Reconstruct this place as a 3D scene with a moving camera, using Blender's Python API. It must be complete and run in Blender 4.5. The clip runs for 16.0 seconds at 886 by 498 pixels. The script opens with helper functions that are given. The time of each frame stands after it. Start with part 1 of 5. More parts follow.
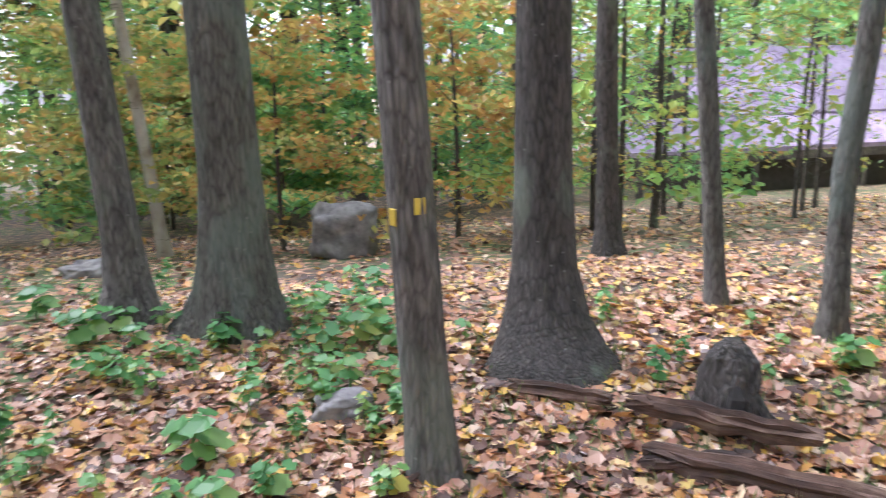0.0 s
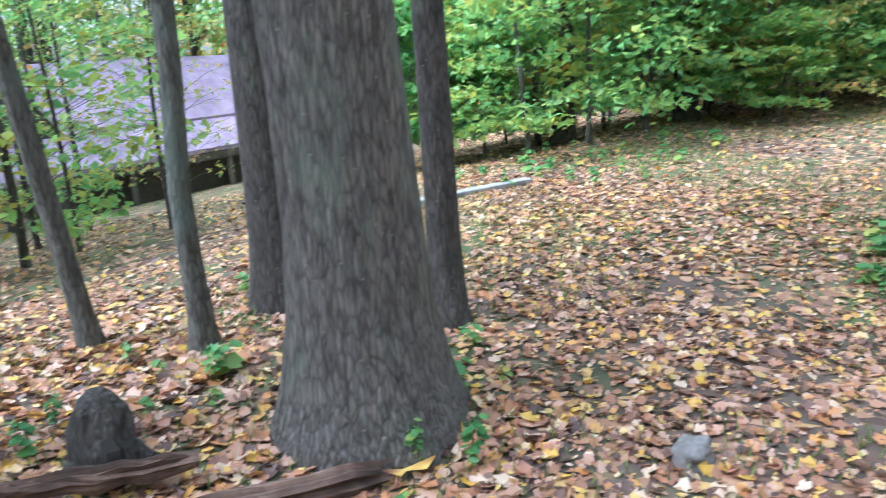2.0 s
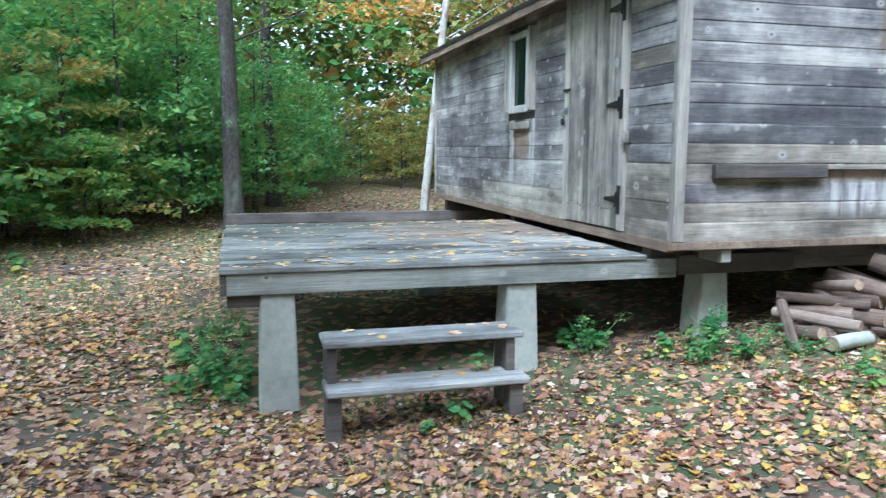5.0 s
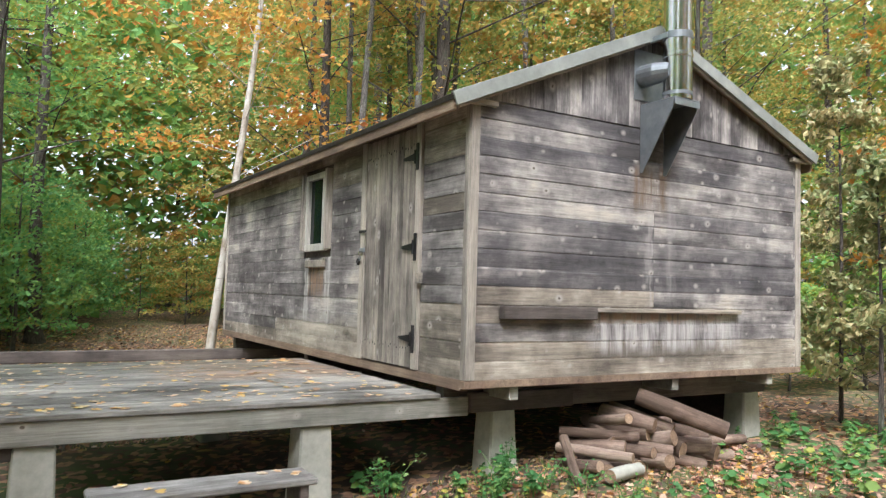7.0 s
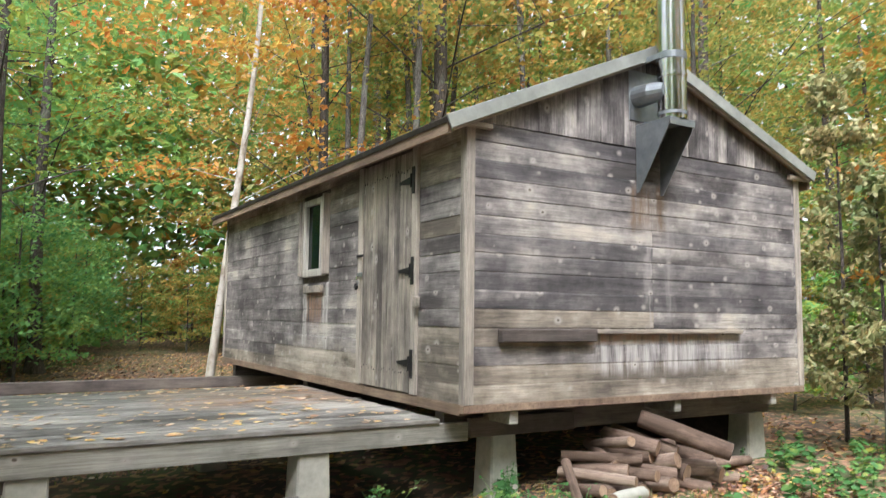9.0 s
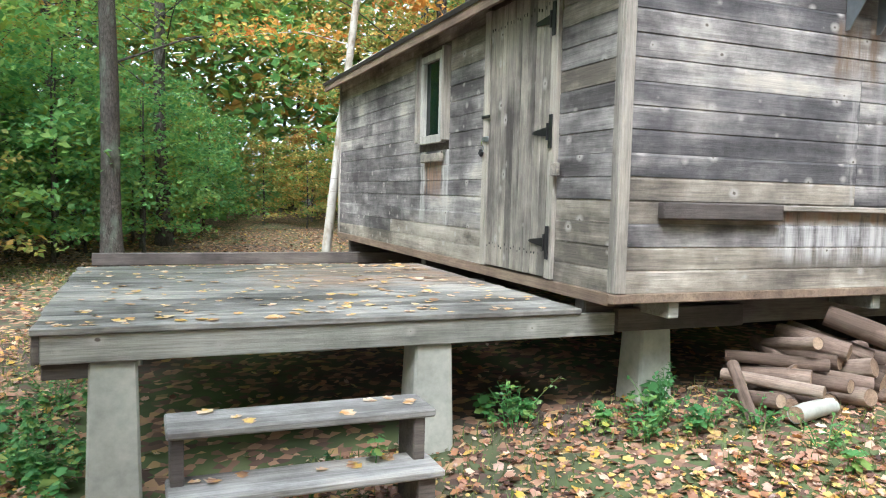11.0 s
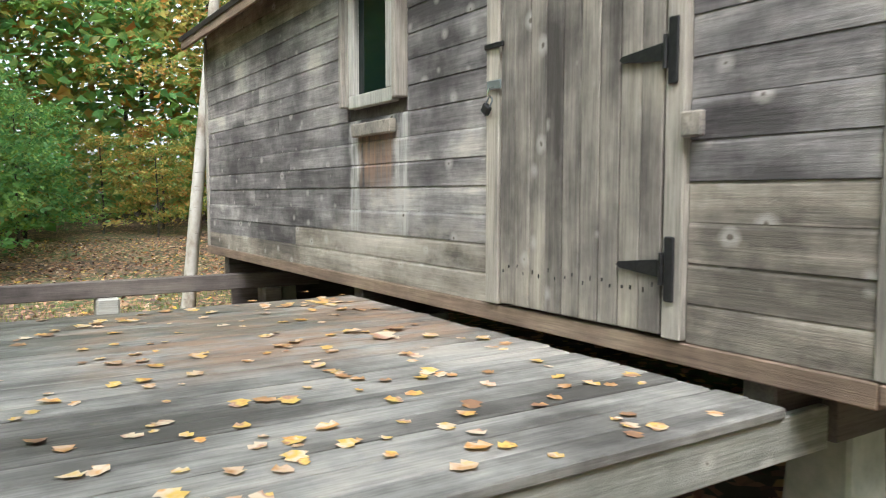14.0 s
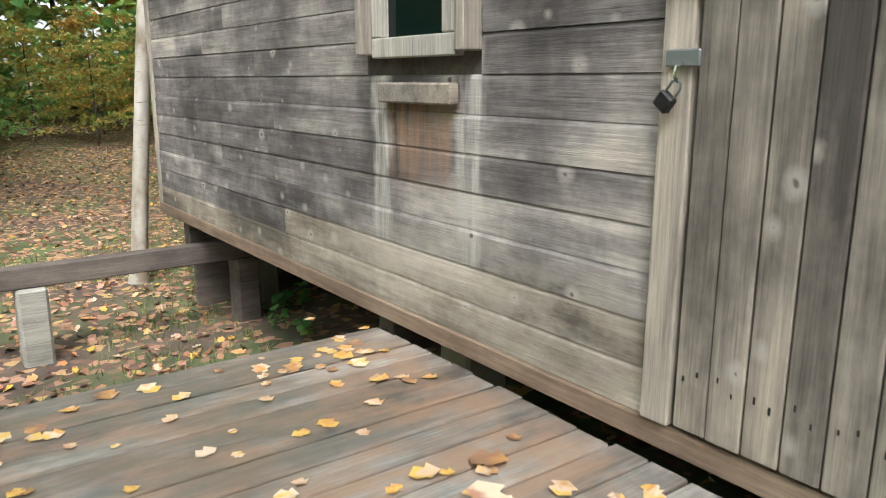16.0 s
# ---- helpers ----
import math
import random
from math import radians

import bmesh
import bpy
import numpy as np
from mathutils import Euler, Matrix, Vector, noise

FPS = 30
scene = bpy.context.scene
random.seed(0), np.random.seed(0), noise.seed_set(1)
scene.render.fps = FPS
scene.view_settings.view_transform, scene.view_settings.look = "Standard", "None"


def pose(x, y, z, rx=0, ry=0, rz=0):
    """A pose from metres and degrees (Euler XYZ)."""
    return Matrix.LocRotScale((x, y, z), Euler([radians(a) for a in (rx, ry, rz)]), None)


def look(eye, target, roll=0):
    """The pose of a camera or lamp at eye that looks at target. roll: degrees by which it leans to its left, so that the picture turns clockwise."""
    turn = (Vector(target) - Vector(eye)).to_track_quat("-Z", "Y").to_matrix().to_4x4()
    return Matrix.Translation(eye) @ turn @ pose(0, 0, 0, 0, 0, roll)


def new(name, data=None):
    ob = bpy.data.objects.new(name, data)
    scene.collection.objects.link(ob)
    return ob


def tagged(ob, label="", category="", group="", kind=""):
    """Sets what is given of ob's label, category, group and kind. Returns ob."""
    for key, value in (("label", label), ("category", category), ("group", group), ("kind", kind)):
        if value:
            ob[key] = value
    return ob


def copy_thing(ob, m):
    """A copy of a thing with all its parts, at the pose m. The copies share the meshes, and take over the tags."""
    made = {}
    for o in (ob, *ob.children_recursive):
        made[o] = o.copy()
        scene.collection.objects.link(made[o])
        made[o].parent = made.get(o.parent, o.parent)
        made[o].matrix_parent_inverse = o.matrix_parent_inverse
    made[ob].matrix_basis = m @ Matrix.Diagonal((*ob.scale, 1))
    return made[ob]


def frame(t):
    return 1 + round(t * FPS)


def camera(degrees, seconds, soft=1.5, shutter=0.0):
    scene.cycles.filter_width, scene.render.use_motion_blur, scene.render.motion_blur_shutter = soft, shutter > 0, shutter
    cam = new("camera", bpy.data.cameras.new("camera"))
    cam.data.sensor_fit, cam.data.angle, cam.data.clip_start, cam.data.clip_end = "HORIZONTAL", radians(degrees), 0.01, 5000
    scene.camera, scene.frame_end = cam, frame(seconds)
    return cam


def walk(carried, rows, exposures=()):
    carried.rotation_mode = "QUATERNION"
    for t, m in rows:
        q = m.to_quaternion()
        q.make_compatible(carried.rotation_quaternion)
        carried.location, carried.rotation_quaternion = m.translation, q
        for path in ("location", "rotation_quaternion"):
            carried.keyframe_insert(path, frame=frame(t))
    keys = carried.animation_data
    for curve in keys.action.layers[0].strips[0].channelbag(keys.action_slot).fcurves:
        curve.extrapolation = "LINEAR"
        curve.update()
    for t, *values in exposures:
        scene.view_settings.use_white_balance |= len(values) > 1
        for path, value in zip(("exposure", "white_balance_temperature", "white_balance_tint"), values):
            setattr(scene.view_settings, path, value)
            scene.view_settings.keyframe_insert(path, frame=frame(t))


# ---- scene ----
cam = camera(61.4, 16.0, soft=1.0, shutter=0.3)
PATH = [
    (0, (-3.274, -5.171, 1.462), (-5.184, -4.809, 0.989), -1.4),
    (0.5, (-3.299, -5.123, 1.479), (-5.098, -4.403, 0.984), -2.5),
    (1, (-3.309, -5.043, 1.489), (-4.927, -3.982, 0.982), -4.3),
    (1.5, (-3.28, -4.988, 1.51), (-4.638, -3.616, 0.986), -4.4),
    (2, (-3.194, -4.896, 1.557), (-4.299, -3.31, 1.042), -3.4),
    (2.5, (-3.033, -4.843, 1.568), (-3.899, -3.095, 1.126), -2.0),
    (3, (-2.952, -4.736, 1.575), (-3.552, -2.867, 1.192), -0.3),
    (3.5, (-2.934, -4.718, 1.575), (-3.209, -2.772, 1.208), 0.6),
    (4, (-2.985, -4.746, 1.578), (-2.9, -2.779, 1.225), 0.7),
    (4.5, (-3.077, -4.783, 1.585), (-2.743, -2.836, 1.273), -0.1),
    (5, (-3.082, -4.853, 1.608), (-2.564, -2.938, 1.349), 0.3),
    (5.2, (-3.092, -4.853, 1.61), (-2.49, -2.96, 1.379), 0.8),
    (7.3, (-3.119, -4.822, 1.627), (-2.057, -3.138, 1.82), 1.5),
    (7.5, (-3.113, -4.827, 1.645), (-2.031, -3.165, 1.895), 1.5),
    (8, (-3.088, -4.83, 1.662), (-1.991, -3.198, 2.027), 1.6),
    (8.5, (-3.075, -4.84, 1.654), (-2.007, -3.18, 1.98), 1.0),
    (9, (-3.065, -4.818, 1.62), (-2.049, -3.105, 1.799), 0.7),
    (9.5, (-3.019, -4.764, 1.602), (-2.086, -2.995, 1.649), 0.5),
    (10, (-2.841, -4.587, 1.571), (-2.076, -2.74, 1.513), 1.0),
    (10.2, (-2.775, -4.45, 1.573), (-2.104, -2.57, 1.455), 0.9),
    (12.5, (-2.646, -2.58, 1.443), (-1.602, -0.877, 1.341), 2.1),
    (13, (-2.513, -2.067, 1.501), (-1.41, -0.398, 1.494), 0.9),
    (13.5, (-2.436, -1.543, 1.489), (-1.351, 0.136, 1.439), 0.4),
    (14, (-2.2, -1.043, 1.483), (-1.123, 0.637, 1.34), 0.1),
    (14.5, (-2.047, -0.519, 1.474), (-1.14, 1.25, 1.259), -0.1),
    (15, (-2.052, 0.069, 1.643), (-1.114, 1.806, 1.323), -0.2),
    (15.5, (-1.946, 0.361, 1.779), (-0.786, 1.951, 1.424), 0.0),
    (16, (-1.764, 0.599, 1.952), (-0.612, 2.174, 1.512), 0.1),
]
EXPOSURE = [(0.0, 2.55, 5500, 21), (1.5, 2.45, 5200, 13), (3.0, 2.3, 4750, 7), (5.2, 1.82, 4800, 5), (7.3, 1.65, 6050, 13), (9.5, 1.7, 6050, 12), (10.2, 1.95, 5650, 8), (12.5, 2.0, 5650, 9), (15.0, 1.65, 6150, 10), (16.0, 1.65, 6200, 11)]
walk(cam, [(t, look(e, a, r)) for t, e, a, r in PATH], EXPOSURE)

# ---- light: overcast woodland daylight ----
world = bpy.data.worlds.new("world")
scene.world = world
world.use_nodes = True
wn, wl = world.node_tree.nodes, world.node_tree.links
sky = wn.new("ShaderNodeTexSky")
sky.sky_type, sky.sun_disc = "NISHITA", False
sky.sun_elevation, sky.sun_rotation = radians(50), radians(215)
sky.air_density, sky.dust_density = 1.0, 4.0
pale = wn.new("ShaderNodeHueSaturation")
pale.inputs["Saturation"].default_value = 0.22
wl.new(sky.outputs[0], pale.inputs["Color"])
wl.new(pale.outputs[0], wn["Background"].inputs["Color"])
wn["Background"].inputs["Strength"].default_value = 0.15
sun = new("sun", bpy.data.lights.new("sun", "SUN"))
sun.data.energy, sun.data.angle, sun.data.color = 1.3, radians(25), (1.0, 0.95, 0.88)
sun.matrix_basis = look((-5.7, -8.2, 12.0), (0, 0, 0))

# ---- materials ----
def nodes(name, rough=0.8, metal=0.0):
    m = bpy.data.materials.new(name)
    m.use_nodes = True
    nt = m.node_tree
    b = nt.nodes["Principled BSDF"]
    b.inputs["Roughness"].default_value = rough
    b.inputs["Metallic"].default_value = metal
    return m, nt, b


def tex(nt, scale, detail=4.0, stretch=(1, 1, 1), rough=0.55, kind="noise", coord="Object", vary=True):
    """A noise or voronoi texture at real-world size, shifted from piece to piece."""
    tc = nt.nodes.new("ShaderNodeTexCoord")
    mp = nt.nodes.new("ShaderNodeMapping")
    mp.inputs["Scale"].default_value = stretch
    nt.links.new(tc.outputs[coord], mp.inputs["Vector"])
    if vary:
        oi = nt.nodes.new("ShaderNodeObjectInfo")
        mu = nt.nodes.new("ShaderNodeMath")
        mu.operation = "MULTIPLY"
        mu.inputs[1].default_value = 37.0
        nt.links.new(oi.outputs["Random"], mu.inputs[0])
        nt.links.new(mu.outputs[0], mp.inputs["Location"])
    if kind == "noise":
        n = nt.nodes.new("ShaderNodeTexNoise")
        n.inputs["Scale"].default_value, n.inputs["Detail"].default_value, n.inputs["Roughness"].default_value = scale, detail, rough
        nt.links.new(mp.outputs[0], n.inputs["Vector"])
        return n.outputs["Fac"]
    n = nt.nodes.new("ShaderNodeTexVoronoi")
    n.inputs["Scale"].default_value = scale
    if kind == "edge":
        n.feature = "DISTANCE_TO_EDGE"
    nt.links.new(mp.outputs[0], n.inputs["Vector"])
    return n.outputs["Color"] if kind == "cells" else n.outputs["Distance"]


def ramp(nt, fac, stops):
    r = nt.nodes.new("ShaderNodeValToRGB")
    e = r.color_ramp.elements
    while len(e) < len(stops):
        e.new(0.5)
    for k, (p, c) in zip(e, stops):
        k.position = p
        k.color = (*c, 1) if len(c) == 3 else c
    nt.links.new(fac, r.inputs["Fac"])
    return r.outputs["Color"]


def mix(nt, fac, a, b, mode="MIX"):
    n = nt.nodes.new("ShaderNodeMix")
    n.data_type, n.blend_type = "RGBA", mode
    for sock, v in ((n.inputs[0], fac), (n.inputs[6], a), (n.inputs[7], b)):
        if isinstance(v, bpy.types.NodeSocket):
            nt.links.new(v, sock)
        else:
            sock.default_value = v if isinstance(v, (int, float)) else (*v, 1)
    return n.outputs[2]


def bump(nt, b, height, strength=0.4, dist=0.01):
    n = nt.nodes.new("ShaderNodeBump")
    n.inputs["Strength"].default_value, n.inputs["Distance"].default_value = strength, dist
    nt.links.new(height, n.inputs["Height"])
    nt.links.new(n.outputs[0], b.inputs["Normal"])


def g(v):
    return (v, v, v)


def math_node(nt, op, a, b2, c=None):
    n = nt.nodes.new("ShaderNodeMath")
    n.operation = op
    for k, v in enumerate((a, b2, c)):
        if isinstance(v, bpy.types.NodeSocket):
            nt.links.new(v, n.inputs[k])
        elif v is not None:
            n.inputs[k].default_value = v
    return n.outputs[0]


def band(nt, value, lo, hi, soft_lo, soft_hi):
    """1 between lo and hi, fading out over the soft widths."""
    out = []
    for a, c in ((lo - soft_lo, lo), (hi + soft_hi, hi)):
        n = nt.nodes.new("ShaderNodeMapRange")
        n.interpolation_type = "SMOOTHSTEP"
        n.inputs["From Min"].default_value, n.inputs["From Max"].default_value = a, c
        nt.links.new(value, n.inputs["Value"])
        out.append(n.outputs[0])
    return math_node(nt, "MULTIPLY", out[0], out[1])


def stain(nt, col, colour, amount, first, second, streak):
    """A weathering stain within two bands (axis, lo, hi, soft_lo, soft_hi), broken up by streaks."""
    tc = nt.nodes.new("ShaderNodeTexCoord")
    sp = nt.nodes.new("ShaderNodeSeparateXYZ")
    nt.links.new(tc.outputs["Object"], sp.inputs[0])
    wob = math_node(nt, "MULTIPLY_ADD", tex(nt, 5, 4, vary=False), 0.16, -0.08)
    ms = [band(nt, math_node(nt, "ADD", sp.outputs[ax], wob), *lims) for ax, *lims in (first, second)]
    brk = ramp(nt, tex(nt, 9, 5, streak, 0.65, vary=False), [(0.36, g(0)), (0.6, g(amount))])
    m = math_node(nt, "MULTIPLY", ms[0], ms[1])
    return mix(nt, math_node(nt, "MULTIPLY", m, brk), col, colour)


def wood(name, stops, grain=(1, 14, 14), knots=True, rough=0.85, tone=0.16, stains=(), face=(0, 2)):
    """Weathered boards: long grain, dark streaks, a tone of its own for each board, knots and stains."""
    m, nt, b = nodes(name, rough)
    oi = nt.nodes.new("ShaderNodeObjectInfo")
    long = lambda a, c: tuple(a if k == 1 else c for k in grain)
    own = tex(nt, 1.5, 5, long(0.55, 2.6), 0.62)
    wide = tex(nt, 1.1, 6, (1, 1, 1), 0.66, vary=False)
    fac = math_node(nt, "MULTIPLY_ADD", own, 1.6, -0.8)
    fac = math_node(nt, "ADD", fac, math_node(nt, "MULTIPLY_ADD", wide, 2.1, -0.56))
    fac = math_node(nt, "ADD", fac, math_node(nt, "MULTIPLY_ADD", oi.outputs["Random"], tone, -tone / 2))
    col = ramp(nt, fac, stops)
    streak = tex(nt, 3.0, 6, long(0.4, 7.0), 0.68)
    col = mix(nt, 0.8, col, ramp(nt, streak, [(0.3, g(0.5)), (0.45, g(0.95)), (0.6, g(1.12)), (0.75, g(1.35))]), "MULTIPLY")
    gr = tex(nt, 6, 7, long(0.45, 16), 0.7)
    col = mix(nt, 0.75, col, ramp(nt, gr, [(0.28, g(0.5)), (0.48, g(0.96)), (0.68, g(1.25))]), "MULTIPLY")
    fine = tex(nt, 22, 4, long(0.25, 14), 0.7)
    col = mix(nt, 0.55, col, ramp(nt, fine, [(0.35, g(0.68)), (0.55, g(1.04))]), "MULTIPLY")
    for colour, amount, first, second, along in stains:
        col = stain(nt, col, colour, amount, first, second, along)
    if knots:
        tc = nt.nodes.new("ShaderNodeTexCoord")
        sp, cb = nt.nodes.new("ShaderNodeSeparateXYZ"), nt.nodes.new("ShaderNodeCombineXYZ")
        nt.links.new(tc.outputs["Object"], sp.inputs[0])
        shift = math_node(nt, "MULTIPLY", oi.outputs["Random"], 37.0)
        for k, ax in enumerate(face):
            nt.links.new(math_node(nt, "MULTIPLY_ADD", sp.outputs[ax], 0.85 if grain[ax] == 1 else 1.1, shift), cb.inputs[k])
        vo = nt.nodes.new("ShaderNodeTexVoronoi")
        vo.voronoi_dimensions = "2D"
        vo.inputs["Scale"].default_value = 4.2
        nt.links.new(cb.outputs[0], vo.inputs["Vector"])
        sc = nt.nodes.new("ShaderNodeSeparateColor")
        nt.links.new(vo.outputs["Color"], sc.inputs[0])
        kn = math_node(nt, "ADD", vo.outputs["Distance"], math_node(nt, "MULTIPLY_ADD", tex(nt, 30, 3), 0.08, -0.04))
        kn = math_node(nt, "ADD", kn, math_node(nt, "MULTIPLY", sc.outputs[0], 0.22))
        col = mix(nt, ramp(nt, kn, [(0.09, g(0.62)), (0.13, g(0.4)), (0.2, g(0))]), col, (0.47, 0.435, 0.40))
        col = mix(nt, ramp(nt, kn, [(0.035, g(0.9)), (0.06, g(0))]), col, (0.10, 0.078, 0.062))
    nt.links.new(col, b.inputs["Base Color"])
    bump(nt, b, math_node(nt, "ADD", gr, fine), 0.55, 0.006)
    return m


GREY = [(0.2, (0.06, 0.055, 0.055)), (0.40, (0.135, 0.124, 0.122)), (0.56, (0.235, 0.218, 0.21)), (0.72, (0.37, 0.345, 0.32)), (0.9, (0.50, 0.46, 0.40))]
DARK = [(0.15, (0.045, 0.042, 0.045)), (0.42, (0.10, 0.094, 0.097)), (0.6, (0.175, 0.163, 0.162)), (0.8, (0.29, 0.27, 0.255)), (0.95, (0.42, 0.39, 0.35))]
# marks on the gable wall: pale runs and a brown run under the pipe bracket, pale and rusty wash under the ledge
UP = (1.3, 1.3, 0.12)
GABLE_MARKS = (((0.42, 0.40, 0.38), 0.6, (0, 1.93, 1.96, 0.05, 0.03), (2, 1.55, 2.5, 0.1, 0.3), UP), ((0.36, 0.34, 0.33), 0.4, (0, 2.2, 2.24, 0.06, 0.05), (2, 1.7, 2.6, 0.2, 0.2), UP),
               ((0.15, 0.10, 0.065), 0.95, (0, 1.78, 2.12, 0.08, 0.08), (2, 2.52, 2.75, 0.2, 0.1), UP), ((0.56, 0.54, 0.53), 0.8, (0, 1.35, 3.0, 0.2, 0.3), (2, 1.22, 1.46, 0.12, 0.05), UP),
               ((0.26, 0.13, 0.07), 0.75, (0, 1.3, 2.7, 0.2, 0.3), (2, 1.43, 1.5, 0.05, 0.02), UP))
siding_mat = wood("weathered_siding", GREY, stains=GABLE_MARKS)
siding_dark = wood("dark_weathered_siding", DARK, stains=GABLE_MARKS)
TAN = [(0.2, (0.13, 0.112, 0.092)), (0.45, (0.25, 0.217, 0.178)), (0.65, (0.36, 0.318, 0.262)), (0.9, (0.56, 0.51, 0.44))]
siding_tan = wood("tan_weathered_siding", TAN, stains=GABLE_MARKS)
door_wood = wood("weathered_door_boards", [(0.12, (0.075, 0.065, 0.058)), (0.4, (0.17, 0.15, 0.13)), (0.62, (0.27, 0.24, 0.205)), (0.95, (0.42, 0.37, 0.30))], grain=(14, 14, 1), tone=0.3, face=(1, 2))
gable_wood = wood("weathered_gable_boards", GREY, grain=(14, 14, 1))
tread_wood = wood("pale_grey_tread_planks", [(0.12, (0.16, 0.15, 0.14)), (0.4, (0.27, 0.26, 0.245)), (0.65, (0.39, 0.38, 0.36)), (0.9, (0.48, 0.45, 0.40))], knots=False, tone=0.2)
trim_wood = wood("weathered_trim", [(0.15, (0.22, 0.20, 0.175)), (0.5, (0.36, 0.325, 0.28)), (0.9, (0.47, 0.42, 0.35))], grain=(14, 14, 1), knots=False)
trim_flat = wood("weathered_trim_level", [(0.15, (0.2, 0.18, 0.16)), (0.5, (0.34, 0.30, 0.25)), (0.9, (0.45, 0.39, 0.31))], knots=False)
window_wood = wood("pale_window_frame", [(0.1, (0.36, 0.35, 0.31)), (0.6, (0.50, 0.48, 0.43)), (0.9, (0.56, 0.54, 0.49))], grain=(14, 14, 1), knots=False, tone=0.2)
deck_wood = wood("grey_deck_boards", [(0.12, (0.085, 0.08, 0.07)), (0.4, (0.18, 0.172, 0.155)), (0.62, (0.29, 0.28, 0.255)), (0.9, (0.43, 0.40, 0.35))], knots=False, tone=0.4, rough=0.7,
                 stains=(((0.30, 0.19, 0.12), 0.8, (0, -1.5, -0.2, 0.6, 0.3), (1, 2.1, 3.3, 0.6, 0.3), (0.4, 0.8, 1)), ((0.10, 0.105, 0.08), 0.7, (0, -3.0, -0.8, 0.4, 0.6), (1, 2.7, 3.5, 0.5, 0.1), (0.3, 1.2, 1))))
rim_wood = wood("grey_green_timber", [(0.1, (0.2, 0.2, 0.175)), (0.5, (0.33, 0.325, 0.285)), (0.9, (0.42, 0.41, 0.36))], tone=0.2)
dark_wood = wood("dark_timber", [(0.1, (0.06, 0.05, 0.045)), (0.5, (0.12, 0.10, 0.09)), (0.9, (0.2, 0.17, 0.145))], knots=False)
brown_wood = wood("brown_fascia_timber", [(0.1, (0.13, 0.09, 0.065)), (0.5, (0.22, 0.155, 0.11)), (0.9, (0.32, 0.24, 0.17))], grain=(14, 1, 14), knots=False)
log_wood = wood("rotting_log", [(0.2, (0.035, 0.022, 0.018)), (0.45, (0.11, 0.065, 0.048)), (0.65, (0.24, 0.16, 0.12)), (0.85, (0.40, 0.31, 0.25))], grain=(1, 10, 10), knots=False)
cut_wood = wood("cut_firewood_end", [(0.1, (0.20, 0.13, 0.085)), (0.5, (0.33, 0.225, 0.15)), (0.9, (0.44, 0.32, 0.22))], grain=(5, 5, 5), knots=False, tone=0.3)


def plain(name, a, b2, scale=8, rough=0.6, metal=0.0, relief=0.15):
    m, nt, b = nodes(name, rough, metal)
    n = tex(nt, scale, 6, rough=0.65)
    n2 = tex(nt, scale * 0.17, 3)
    c = mix(nt, ramp(nt, n, [(0.3, g(0)), (0.7, g(1))]), a, b2)
    c = mix(nt, 0.6, c, ramp(nt, n2, [(0.35, g(0.65)), (0.65, g(1.1))]), "MULTIPLY")
    nt.links.new(c, b.inputs["Base Color"])
    bump(nt, b, n, relief, 0.01)
    return m


concrete = plain("mossy_concrete", (0.36, 0.37, 0.32), (0.50, 0.50, 0.44), 14, 0.9)
iron = plain("black_iron", (0.012, 0.012, 0.014), (0.035, 0.033, 0.033), 40, 0.5, 0.4)
steel = plain("stainless_steel", (0.55, 0.56, 0.57), (0.68, 0.68, 0.68), 5, 0.16, 1.0, 0.02)
zinc = plain("dull_galvanised_steel", (0.22, 0.25, 0.27), (0.33, 0.36, 0.38), 9, 0.42, 0.7, 0.05)
drip = plain("pale_green_grey_flashing", (0.24, 0.26, 0.24), (0.36, 0.38, 0.35), 7, 0.5, 0.2)
roofing = plain("dark_roofing", (0.05, 0.045, 0.04), (0.09, 0.08, 0.07), 30, 0.9)
lilac = plain("lilac_faded_roofing", (0.25, 0.175, 0.28), (0.46, 0.36, 0.49), 3, 0.55)
brown_wall = plain("dark_brown_boarding", (0.06, 0.048, 0.042), (0.11, 0.09, 0.08), 5, 0.9)
rock_mat = plain("grey_rock", (0.10, 0.095, 0.095), (0.33, 0.31, 0.305), 9, 0.9, relief=1.0)
stone_pale = plain("pale_timber_edging", (0.24, 0.245, 0.25), (0.40, 0.41, 0.41), 9, 0.85)
char_mat = plain("charred_wood", (0.012, 0.011, 0.010), (0.035, 0.03, 0.028), 20, 0.9, relief=0.6)
yellow_paint = plain("yellow_blaze_paint", (0.6, 0.42, 0.03), (0.7, 0.52, 0.08), 12, 0.7)

glass, nt, b = nodes("dark_window_glass", 0.08)
b.inputs["Base Color"].default_value = (0.006, 0.013, 0.012, 1)
b.inputs["Specular IOR Level"].default_value = 0.22


